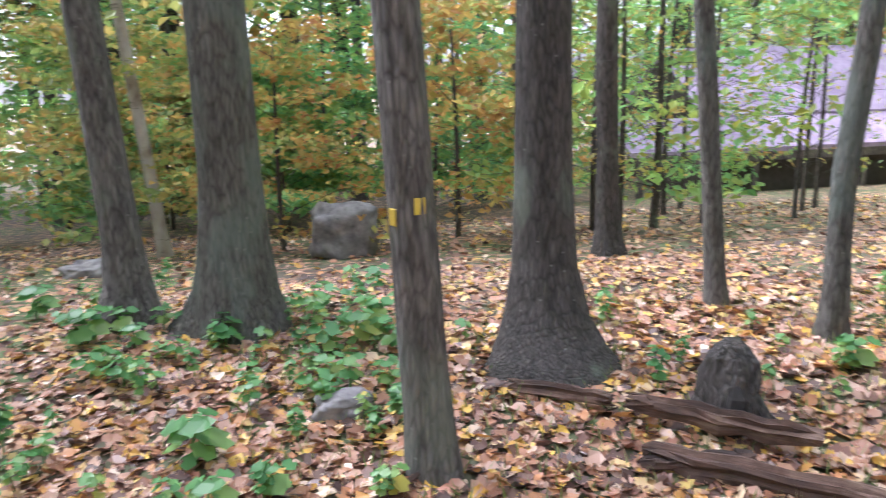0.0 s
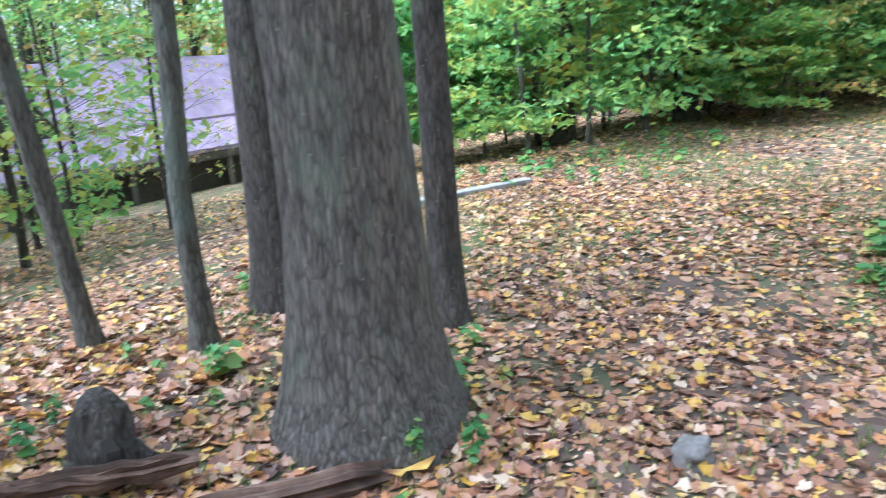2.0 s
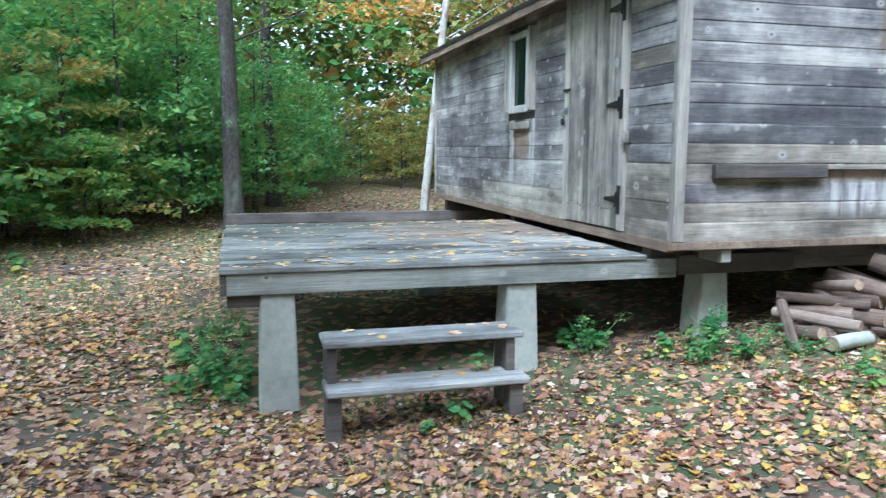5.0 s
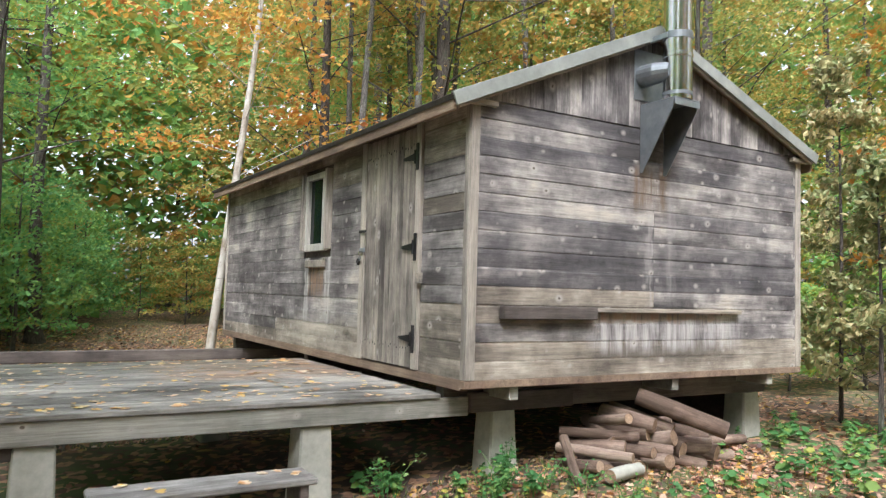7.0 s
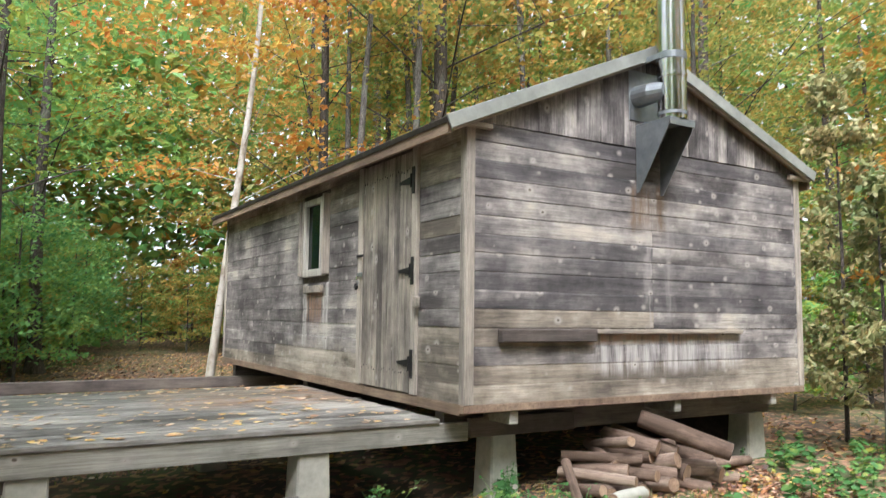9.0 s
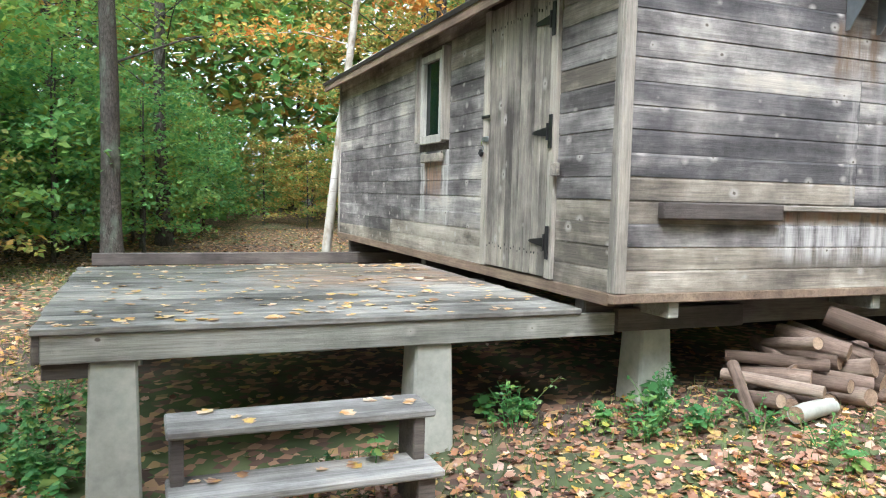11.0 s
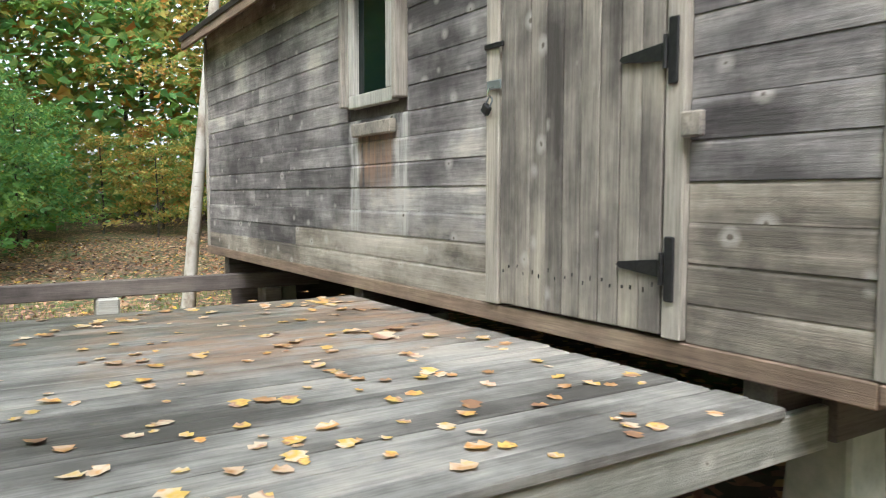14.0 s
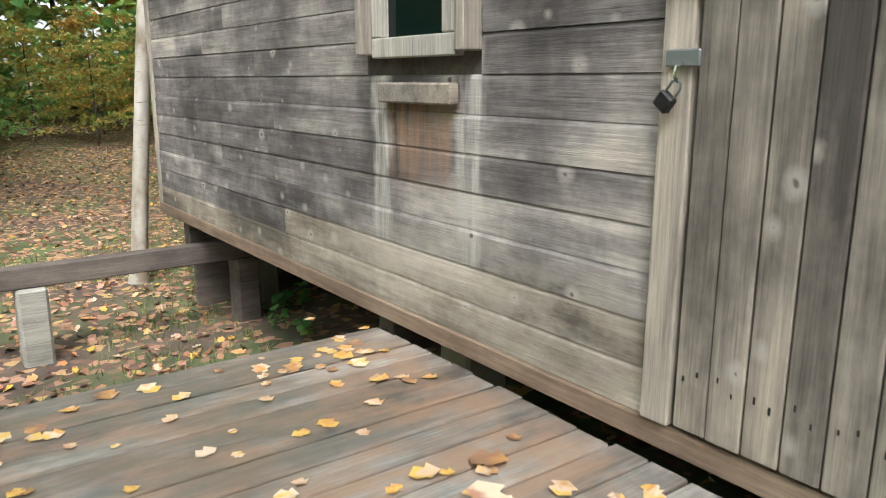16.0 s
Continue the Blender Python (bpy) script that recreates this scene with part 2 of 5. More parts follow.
def bark(name, a, c, lichen=0.35, lichen_col=(0.21, 0.25, 0.20), stretch=(1, 1, 0.2), scale=42):
    m, nt, b = nodes(name, 0.95)
    f = tex(nt, scale, kind="edge", stretch=stretch)
    n = tex(nt, scale * 0.7, 8, stretch, 0.7)
    col = mix(nt, ramp(nt, n, [(0.32, g(0)), (0.68, g(1))]), a, c)
    col = mix(nt, 0.7, col, ramp(nt, f, [(0.0, g(0.3)), (0.08, g(0.75)), (0.22, g(1.2))]), "MULTIPLY")
    pat = tex(nt, 3.0, 5, (1, 1, 0.5), 0.62)
    col = mix(nt, ramp(nt, pat, [(0.62 - lichen * 0.25, g(0)), (0.72 - lichen * 0.2, g(0.5))]), col, lichen_col)
    spots = tex(nt, 11.0, kind="voronoi", stretch=(1, 1, 1.6))
    col = mix(nt, ramp(nt, spots, [(0.06, g(0.35)), (0.11, g(0))]), col, (0.42, 0.42, 0.38))
    nt.links.new(col, b.inputs["Base Color"])
    mh = nt.nodes.new("ShaderNodeMath")
    nt.links.new(n, mh.inputs[0])
    nt.links.new(f, mh.inputs[1])
    bump(nt, b, mh.outputs[0], 1.0, 0.03)
    return m


bark_dark = bark("dark_furrowed_bark", (0.035, 0.031, 0.029), (0.14, 0.125, 0.115), 0.2)
bark_grey = bark("grey_maple_bark", (0.05, 0.045, 0.042), (0.25, 0.23, 0.215), 0.35)
bark_green = bark("lichen_green_bark", (0.06, 0.057, 0.05), (0.21, 0.20, 0.18), 0.62, (0.20, 0.25, 0.215))
bark_birch, nt, b = nodes("white_birch_bark", 0.75)
patch, band_n = tex(nt, 5, 5, (1, 1, 0.6), 0.6), tex(nt, 30, 3, (0.25, 0.25, 1.6), 0.5)
col = ramp(nt, patch, [(0.32, (0.20, 0.16, 0.12)), (0.46, (0.36, 0.33, 0.28)), (0.72, (0.52, 0.50, 0.46))])
col = mix(nt, ramp(nt, band_n, [(0.30, g(0.75)), (0.36, g(0))]), col, (0.14, 0.12, 0.10))
nt.links.new(col, b.inputs["Base Color"])
bump(nt, b, patch, 0.3, 0.01)
bark_far = bark("far_bark", (0.045, 0.037, 0.032), (0.14, 0.12, 0.105), 0.3)
bark_stem = bark("pale_grey_stem_bark", (0.09, 0.085, 0.08), (0.27, 0.25, 0.23), 0.3)
firebark = wood("brown_firewood_bark", [(0.2, (0.10, 0.068, 0.05)), (0.5, (0.22, 0.155, 0.12)), (0.85, (0.38, 0.30, 0.235))], grain=(1, 9, 9), knots=False, tone=0.5, rough=0.95)


def foliage(name, stops, through_light=0.58, rough=0.42, each=0.5, shift=0.4, whole=0.3):
    """Leaves: a colour of its own for each leaf, light shining through."""
    m, nt, b = nodes(name, rough)
    ge = nt.nodes.new("ShaderNodeNewGeometry")
    oi = nt.nodes.new("ShaderNodeObjectInfo")
    cl = tex(nt, 0.9, 3, vary=True)
    a1 = nt.nodes.new("ShaderNodeMath")
    a1.operation = "MULTIPLY_ADD"
    a1.inputs[1].default_value = each
    nt.links.new(ge.outputs["Random Per Island"], a1.inputs[0])
    nt.links.new(cl, a1.inputs[2])
    a2 = nt.nodes.new("ShaderNodeMath")
    a2.operation = "MULTIPLY_ADD"
    a2.inputs[1].default_value = whole
    nt.links.new(oi.outputs["Random"], a2.inputs[0])
    nt.links.new(a1.outputs[0], a2.inputs[2])
    a3 = nt.nodes.new("ShaderNodeMath")
    a3.operation = "SUBTRACT"
    a3.inputs[1].default_value = shift
    nt.links.new(a2.outputs[0], a3.inputs[0])
    col = ramp(nt, a3.outputs[0], stops)
    nt.links.new(col, b.inputs["Base Color"])
    tr = nt.nodes.new("ShaderNodeBsdfTranslucent")
    nt.links.new(col, tr.inputs["Color"])
    mx = nt.nodes.new("ShaderNodeMixShader")
    mx.inputs[0].default_value = through_light
    nt.links.new(b.outputs[0], mx.inputs[1])
    nt.links.new(tr.outputs[0], mx.inputs[2])
    nt.links.new(mx.outputs[0], nt.nodes["Material Output"].inputs["Surface"])
    return m


leaf_green = foliage("green_leaves", [(0.05, (0.10, 0.27, 0.10)), (0.38, (0.20, 0.42, 0.14)), (0.66, (0.32, 0.47, 0.12)), (0.9, (0.40, 0.38, 0.06)), (1.0, (0.48, 0.26, 0.05))])
leaf_yellow = foliage("yellow_green_leaves", [(0.05, (0.13, 0.27, 0.09)), (0.32, (0.27, 0.35, 0.10)), (0.52, (0.46, 0.42, 0.12)), (0.68, (0.58, 0.39, 0.11)), (0.82, (0.52, 0.27, 0.08)), (1.0, (0.34, 0.16, 0.08))])
leaf_orange = foliage("orange_leaves", [(0.05, (0.34, 0.33, 0.09)), (0.35, (0.58, 0.42, 0.09)), (0.6, (0.64, 0.33, 0.07)), (0.85, (0.56, 0.23, 0.06)), (1.0, (0.36, 0.14, 0.06))])
leaf_plant = foliage("undergrowth_leaves", [(0.1, (0.06, 0.19, 0.06)), (0.5, (0.12, 0.30, 0.09)), (0.8, (0.26, 0.38, 0.10)), (1.0, (0.55, 0.46, 0.09))], 0.35)
needle_mat = foliage("pine_needles", [(0.1, (0.14, 0.22, 0.09)), (0.5, (0.28, 0.30, 0.13)), (0.8, (0.48, 0.40, 0.20)), (1.0, (0.60, 0.46, 0.24))], 0.3)
LEAF_TONES = [(0.0, (0.09, 0.05, 0.04)), (0.15, (0.20, 0.10, 0.07)), (0.28, (0.38, 0.18, 0.10)), (0.40, (0.50, 0.33, 0.25)), (0.50, (0.34, 0.17, 0.10)), (0.60, (0.52, 0.24, 0.10)), (0.70, (0.66, 0.43, 0.06)), (0.80, (0.66, 0.52, 0.40)), (0.90, (0.44, 0.20, 0.13)), (1.0, (0.58, 0.44, 0.14))]
litter = foliage("fallen_leaves", LEAF_TONES, 0.12, each=1.0, shift=0.62)
DRY_TONES = [(0.0, (0.30, 0.17, 0.10)), (0.15, (0.50, 0.27, 0.10)), (0.3, (0.66, 0.50, 0.36)), (0.42, (0.70, 0.46, 0.08)), (0.55, (0.74, 0.62, 0.48)), (0.68, (0.62, 0.30, 0.08)), (0.8, (0.72, 0.52, 0.14)), (0.9, (0.44, 0.23, 0.16)), (1.0, (0.70, 0.58, 0.42))]
litter_single = foliage("single_fallen_leaf", DRY_TONES, 0.12, each=0.0, shift=0.48, whole=1.0)
grass_mat = foliage("short_grass", [(0.1, (0.10, 0.16, 0.05)), (0.5, (0.17, 0.24, 0.07)), (0.9, (0.30, 0.31, 0.12))], 0.25)

ground_mat, nt, b = nodes("leafy_forest_soil", 0.95)
n_big = tex(nt, 0.35, 4, vary=False)
n_mid = tex(nt, 2.2, 5, vary=False)
cells = tex(nt, 14, kind="cells", vary=False)
sep = nt.nodes.new("ShaderNodeSeparateColor")
nt.links.new(cells, sep.inputs[0])
lit = ramp(nt, sep.outputs[0], [(0.0, (0.08, 0.05, 0.04)), (0.3, (0.18, 0.105, 0.075)), (0.55, (0.30, 0.17, 0.11)), (0.8, (0.42, 0.25, 0.16)), (1.0, (0.45, 0.31, 0.12))])
soil = ramp(nt, n_mid, [(0.3, (0.055, 0.042, 0.035)), (0.6, (0.12, 0.09, 0.07)), (0.8, (0.17, 0.13, 0.10))])
turf = ramp(nt, n_mid, [(0.3, (0.05, 0.07, 0.03)), (0.6, (0.10, 0.13, 0.05)), (0.8, (0.14, 0.16, 0.07))])
col = mix(nt, ramp(nt, n_big, [(0.42, g(0)), (0.56, g(1))]), soil, turf)
col = mix(nt, ramp(nt, sep.outputs[1], [(0.56, g(0)), (0.60, g(1))]), col, lit)
nt.links.new(col, b.inputs["Base Color"])
bump(nt, b, cells, 0.6, 0.02)


# ---- building blocks ----
def mesh_of(name, bm, material, smooth=False):
    me = bpy.data.meshes.new(name)
    bm.normal_update()
    bm.to_mesh(me)
    bm.free()
    for mt in (material if isinstance(material, (list, tuple)) else [material]):
        me.materials.append(mt)
    if smooth:
        me.polygons.foreach_set("use_smooth", [True] * len(me.polygons))
    return me


def part(name, bm, material, parent=None, label="", smooth=False):
    """Links a bmesh as one mesh object under a thing or a part."""
    ob = new(name, mesh_of(name, bm, material, smooth))
    if parent:
        ob.parent = parent
    if label:
        tagged(ob, label)
    return ob


def thing(name, at, label, category, group="", kind="", rz=0.0):
    ob = new(name)
    ob.matrix_basis = pose(*at, 0, 0, rz)
    return tagged(ob, label, category, group, kind)


def box(x0, x1, y0, y1, z0, z1, bevel=0.004, bm=None, m=None):
    """A bevelled box between two corners."""
    own = bm or bmesh.new()
    r = bmesh.ops.create_cube(own, size=1)
    vs = r["verts"]
    mm = Matrix.Translation(((x0 + x1) / 2, (y0 + y1) / 2, (z0 + z1) / 2)) @ Matrix.Diagonal((abs(x1 - x0), abs(y1 - y0), abs(z1 - z0), 1))
    bmesh.ops.transform(own, matrix=mm if m is None else m @ mm, verts=vs)
    if bevel:
        es = list({e for v in vs for e in v.link_edges})
        bmesh.ops.bevel(own, geom=es, offset=bevel, segments=1, affect="EDGES")
    return own


def tube(points, radii, sides=10, bm=None, cap=True, wob=0.0, rnd=None):
    """A tapered tube through points."""
    own = bm or bmesh.new()
    pts = [Vector(p) for p in points]
    rings = []
    for i, p in enumerate(pts):
        d = (pts[min(i + 1, len(pts) - 1)] - pts[max(i - 1, 0)]).normalized()
        u = d.cross(Vector((0.31, 0.95, 0.05))).normalized() if abs(d.y) < 0.93 else d.cross(Vector((1, 0, 0))).normalized()
        v = d.cross(u)
        ring = []
        for k in range(sides):
            a = 2 * math.pi * k / sides
            r = radii[i] * (1 + (wob * (rnd.random() - 0.5) if rnd else 0))
            ring.append(own.verts.new(p + u * (math.cos(a) * r) + v * (math.sin(a) * r)))
        rings.append(ring)
    for a, c in zip(rings, rings[1:]):
        for k in range(sides):
            own.faces.new((a[k], a[(k + 1) % sides], c[(k + 1) % sides], c[k]))
    if cap:
        own.faces.new(rings[0][::-1])
        own.faces.new(rings[-1])
    return own


def ground_z(x, y):
    """Height of the ground."""
    z = -0.14 * max(0.0, -8.0 - x) if x > -22 else -1.96 - 0.03 * (-22 - x)
    z -= 0.26 * math.exp(-((x + 3.0) ** 2 + (y - 0.5) ** 2) / 2.6)
    z += 0.16 * (0.5 + 0.5 * math.tanh((x - 0.5) * 1.1)) * math.exp(-((y - 1) / 6.0) ** 2)
    near = math.exp(-((x + 2) ** 2 + (y + 2) ** 2) / 260)
    z += (0.05 * noise.noise((x * 0.5, y * 0.5, 0)) + 0.02 * noise.noise((x * 1.9, y * 1.9, 3))) * near
    d = max(0.0, y - 16)
    z += 0.035 * min(d, 30)
    return z


def leaf_mesh(name, centres, normals, sizes, rnd, material, lobed=False):
    """Many small bent leaves in one mesh."""
    n = len(centres)
    c = np.array(centres)
    nn = np.array(normals, float)
    nn /= np.linalg.norm(nn, axis=1)[:, None] + 1e-9
    t = rnd.normal(size=(n, 3))
    t -= nn * (t * nn).sum(1)[:, None]
    t /= np.linalg.norm(t, axis=1)[:, None] + 1e-9
    s = np.cross(nn, t)
    L = np.array(sizes)[:, None]
    if lobed:
        outline = [(-0.5, 0, 0), (-0.28, 0.42, 0.10), (0.02, 0.3, 0.05), (0.12, 0.5, 0.14), (0.5, 0.02, 0.08), (0.12, -0.46, 0.12), (0.0, -0.28, 0.04), (-0.3, -0.40, 0.09)]
        fs = [(0, 7, 6, 4), (0, 4, 2, 1), (2, 4, 3), (6, 5, 4)]
    else:
        outline = [(-0.5, 0, 0), (0.02, 0.32, 0.10), (0.5, 0, -0.06), (0.02, -0.32, 0.10)]
        fs = [(0, 2, 1), (0, 3, 2)]
    k = len(outline)
    vs = np.empty((n, k, 3))
    curl = rnd.uniform(0.2, 1.6, (n, 1))
    for j, (a, bb, h) in enumerate(outline):
        vs[:, j] = c + t * (a * L) + s * (bb * L) + nn * (h * L * curl)
    base = np.arange(n) * k
    faces = []
    for f in fs:
        faces.append(base[:, None] + np.array(f)[None, :])
    me = bpy.data.meshes.new(name)
    polys = [tuple(map(int, r)) for i in range(n) for r in (ff[i] for ff in faces)]
    me.from_pydata(vs.reshape(-1, 3).tolist(), [], polys)
    me.materials.append(material)
    return me

# ---- ground: one sheet to the horizon ----
def axis(lo, hi, step, far):
    fine = list(np.arange(lo, hi + 1e-6, step))
    out, s = [], step
    p = 0.0
    while p < far:
        s *= 1.35
        p += s
        out.append(p)
    return [lo - q for q in reversed(out)] + fine + [hi + q for q in out]


gx, gy = axis(-14.0, 9.0, 0.3, 1500), axis(-9.0, 18.0, 0.3, 1500)
gm = bpy.data.meshes.new("ground")
gm.from_pydata([(x, y, ground_z(x, y)) for y in gy for x in gx], [],
               [(j * len(gx) + i, j * len(gx) + i + 1, (j + 1) * len(gx) + i + 1, (j + 1) * len(gx) + i) for j in range(len(gy) - 1) for i in range(len(gx) - 1)])
gm.materials.append(ground_mat)
gm.polygons.foreach_set("use_smooth", [True] * len(gm.polygons))
ground = tagged(new("ground", gm), "forest ground of soil, thin grass and fallen leaves", "ground", kind="structure")

# ---- cabin ----
CW, CL, ZB, ZT, RISE = 4.15, 7.05, 0.95, 3.15, 0.86
ROW = (ZT - ZB) / 15
LONG = [(0.15, (0.075, 0.067, 0.066)), (0.38, (0.16, 0.146, 0.143)), (0.58, (0.26, 0.24, 0.232)), (0.76, (0.40, 0.37, 0.345)), (0.95, (0.54, 0.495, 0.44))]
# pale runs beside the window and a rusty run under its block
LONG_MARKS = (((0.56, 0.54, 0.51), 0.95, (1, 2.80, 2.88, 0.06, 0.06), (2, 1.35, 2.05, 0.2, 0.1), (1.3, 1.3, 0.12)), ((0.56, 0.54, 0.51), 0.95, (1, 3.44, 3.52, 0.06, 0.06), (2, 1.35, 2.05, 0.2, 0.1), (1.3, 1.3, 0.12)),
              ((0.33, 0.20, 0.125), 0.85, (1, 3.0, 3.34, 0.13, 0.13), (2, 1.76, 1.9, 0.36, 0.04), (2.4, 2.4, 0.12)), ((0.46, 0.42, 0.36), 0.6, (1, 2.2, 3.7, 0.3, 0.4), (2, 1.05, 1.25, 0.1, 0.15), (1, 0.4, 1)))
siding_long = wood("weathered_siding_long_wall", LONG, grain=(14, 1, 14), stains=LONG_MARKS, face=(1, 2))
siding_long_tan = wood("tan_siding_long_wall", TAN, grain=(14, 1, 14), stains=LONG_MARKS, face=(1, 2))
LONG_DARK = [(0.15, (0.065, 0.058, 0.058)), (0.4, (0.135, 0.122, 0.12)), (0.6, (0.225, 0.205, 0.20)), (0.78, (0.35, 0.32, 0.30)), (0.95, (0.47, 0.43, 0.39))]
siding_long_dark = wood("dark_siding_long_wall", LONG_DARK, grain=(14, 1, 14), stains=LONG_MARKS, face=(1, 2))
wall_south = tagged(new("wall_south", mesh_of("wall_south", box(0.03, CW - 0.03, 0.022, 0.10, ZB, ZT, 0), dark_wood)), "gable wall of weathered grey horizontal boards", "wall", kind="structure")
gb = bmesh.new()
vv = [gb.verts.new((x, y, z)) for y in (0.02, 0.09) for x, z in ((0.0, ZT), (CW, ZT), (1.96, ZT + RISE))]
gb.faces.new(vv[:3]), gb.faces.new(vv[:2:-1])
for i in range(3):
    j = (i + 1) % 3
    gb.faces.new((vv[i], vv[3 + i], vv[3 + j], vv[j]))
part("gable_backing", gb, dark_wood, wall_south)
wall_north = tagged(new("wall_north", mesh_of("wall_north", box(0.03, CW - 0.03, CL - 0.1, CL, ZB, ZT, 0), dark_wood)), "far end wall of the weathered wooden cabin", "wall", kind="structure")
gb = bmesh.new()
vv = [gb.verts.new((x, y, z)) for y in (CL - 0.09, CL - 0.02) for x, z in ((0.0, ZT), (CW, ZT), (1.96, ZT + RISE))]
gb.faces.new(vv[:3]), gb.faces.new(vv[:2:-1])
for i in range(3):
    j = (i + 1) % 3
    gb.faces.new((vv[i], vv[3 + i], vv[3 + j], vv[j]))
part("gable_backing", gb, dark_wood, wall_north)
wall_east = tagged(new("wall_east", mesh_of("wall_east", box(CW - 0.1, CW, 0.0, CL, ZB, ZT, 0.003), siding_long)), "plain long wall of weathered grey boards", "wall", kind="structure")
DOOR, WIN = (0.83, 1.94), (2.86, 3.50)
WZ = (2.06, 2.93)
bm = bmesh.new()
for y0, y1, z0, z1 in ((0.02, DOOR[0], ZB, ZT), (DOOR[1], WIN[0], ZB, ZT), (WIN[1], CL - 0.02, ZB, ZT), (WIN[0], WIN[1], ZB, WZ[0]), (WIN[0], WIN[1], WZ[1], ZT), (DOOR[0], DOOR[1], 3.07, ZT)):
    box(0.022, 0.10, y0, y1, z0, z1, 0, bm)
wall_west = tagged(new("wall_west", mesh_of("wall_west", bm, dark_wood)), "long wall of weathered grey boards with door and window openings", "wall", kind="structure")
tagged(new("cabin_floor", mesh_of("cabin_floor", box(0.1, CW - 0.1, 0.1, CL - 0.1, ZB - 0.03, ZB + 0.02, 0), dark_wood)), "dark board floor inside the cabin", "floor", kind="structure")
tagged(new("ceiling", mesh_of("ceiling", box(0.1, CW - 0.1, 0.1, CL - 0.1, ZT - 0.03, ZT, 0), dark_wood)), "dark board ceiling inside the cabin", "ceiling", kind="structure")

# floor frame, skids and piers under the cabin
tagged(part("floor_beam", box(-0.02, CW + 0.01, -0.012, 0.05, 0.885, ZB - 0.003, 0.006), brown_wood), "weathered sill timber under the gable wall", "beam", kind="structure")
tagged(part("floor_beam", box(-0.015, 0.05, 0.055, CL, 0.865, ZB - 0.003, 0.006), brown_wood), "weathered sill timber along the long wall", "beam", kind="structure")
# carrying beams, all in the dark timber
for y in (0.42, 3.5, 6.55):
    tagged(part("floor_beam", box(0.06, CW + 0.02, y, y + 0.13, 0.64, 0.86, 0.008), dark_wood), "dark carrying beam under the cabin", "beam", "carrying beams", "structure")
for x in (0.44, 2.29, 3.67):
    tagged(part("joist", box(x, x + 0.085, 0.03, 0.41, 0.775, 0.882, 0.006), rim_wood), "short pale joist end under the cabin sill", "joist", "joist ends", "structure")


# added skirting: blocks light from north and east, keeping the underside dark
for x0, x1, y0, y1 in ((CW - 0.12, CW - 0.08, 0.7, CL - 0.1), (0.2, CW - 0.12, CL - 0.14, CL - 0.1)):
    tagged(part("skirting", box(x0, x1, y0, y1, -0.4, 0.635, 0.004), dark_wood), "dark skirting added to block light under the cabin", "skirting", kind="structure")


def pier(x, y, top, wide=0.24, deep=0.24):
    """A tapered concrete pier with a flared foot."""
    z0 = ground_z(x, y) - 0.15
    bm = bmesh.new()
    rings = []
    for z, k in ((z0, 1.22), (z0 + 0.35 * (top - z0), 1.14), (top - 0.012, 1.0), (top, 0.95)):
        rings.append([bm.verts.new((sx * wide / 2 * k, sy * deep / 2 * k, z)) for sx, sy in ((-1, -0.86), (-0.9, -1), (0.9, -1), (1, -0.86), (1, 0.86), (0.9, 1), (-0.9, 1), (-1, 0.86))])
    for a, c in zip(rings, rings[1:]):
        for k in range(8):
            bm.faces.new((a[k], a[(k + 1) % 8], c[(k + 1) % 8], c[k]))
    bm.faces.new(rings[-1])
    bm.faces.new(rings[0][::-1])
    ob = part("concrete_pier", bm, concrete)
    ob.location = (x, y, 0)
    return tagged(ob, "tapered grey-green concrete pier standing in leaf litter", "pier", "concrete piers")


for x, y in ((-2.86, 0.50), (-1.04, 0.50), (-2.86, 3.25), (-1.07, 3.25)):
    pier(x, y, 0.612)
for x, y in ((0.67, 0.55), (3.95, 0.55), (0.63, 3.6), (3.85, 3.6), (0.63, 6.6), (3.85, 6.6)):
    pier(x, y, 0.634, 0.25, 0.25)

# horizontal boards of the two visible walls
R = random.Random(4)


def siding(parent, material, a, c, out, z0, z1, west=False):
    """A siding board from a to c along its wall: a square foot and a worn, sloping top lip."""
    bm = bmesh.new()
    prof = ((0.022, z0), (out, z0), (out, z1 - 0.017), (out + 0.006, z1), (0.022, z1))
    va, vc = ([bm.verts.new((d, k, z) if west else (k, d, z)) for d, z in prof] for k in (a, c))
    bm.faces.new(va), bm.faces.new(vc[::-1])
    for k in range(5):
        bm.faces.new((va[k], vc[k], vc[(k + 1) % 5], va[(k + 1) % 5]))
    bmesh.ops.recalc_face_normals(bm, faces=bm.faces)
    return part("siding_board", bm, material, parent)


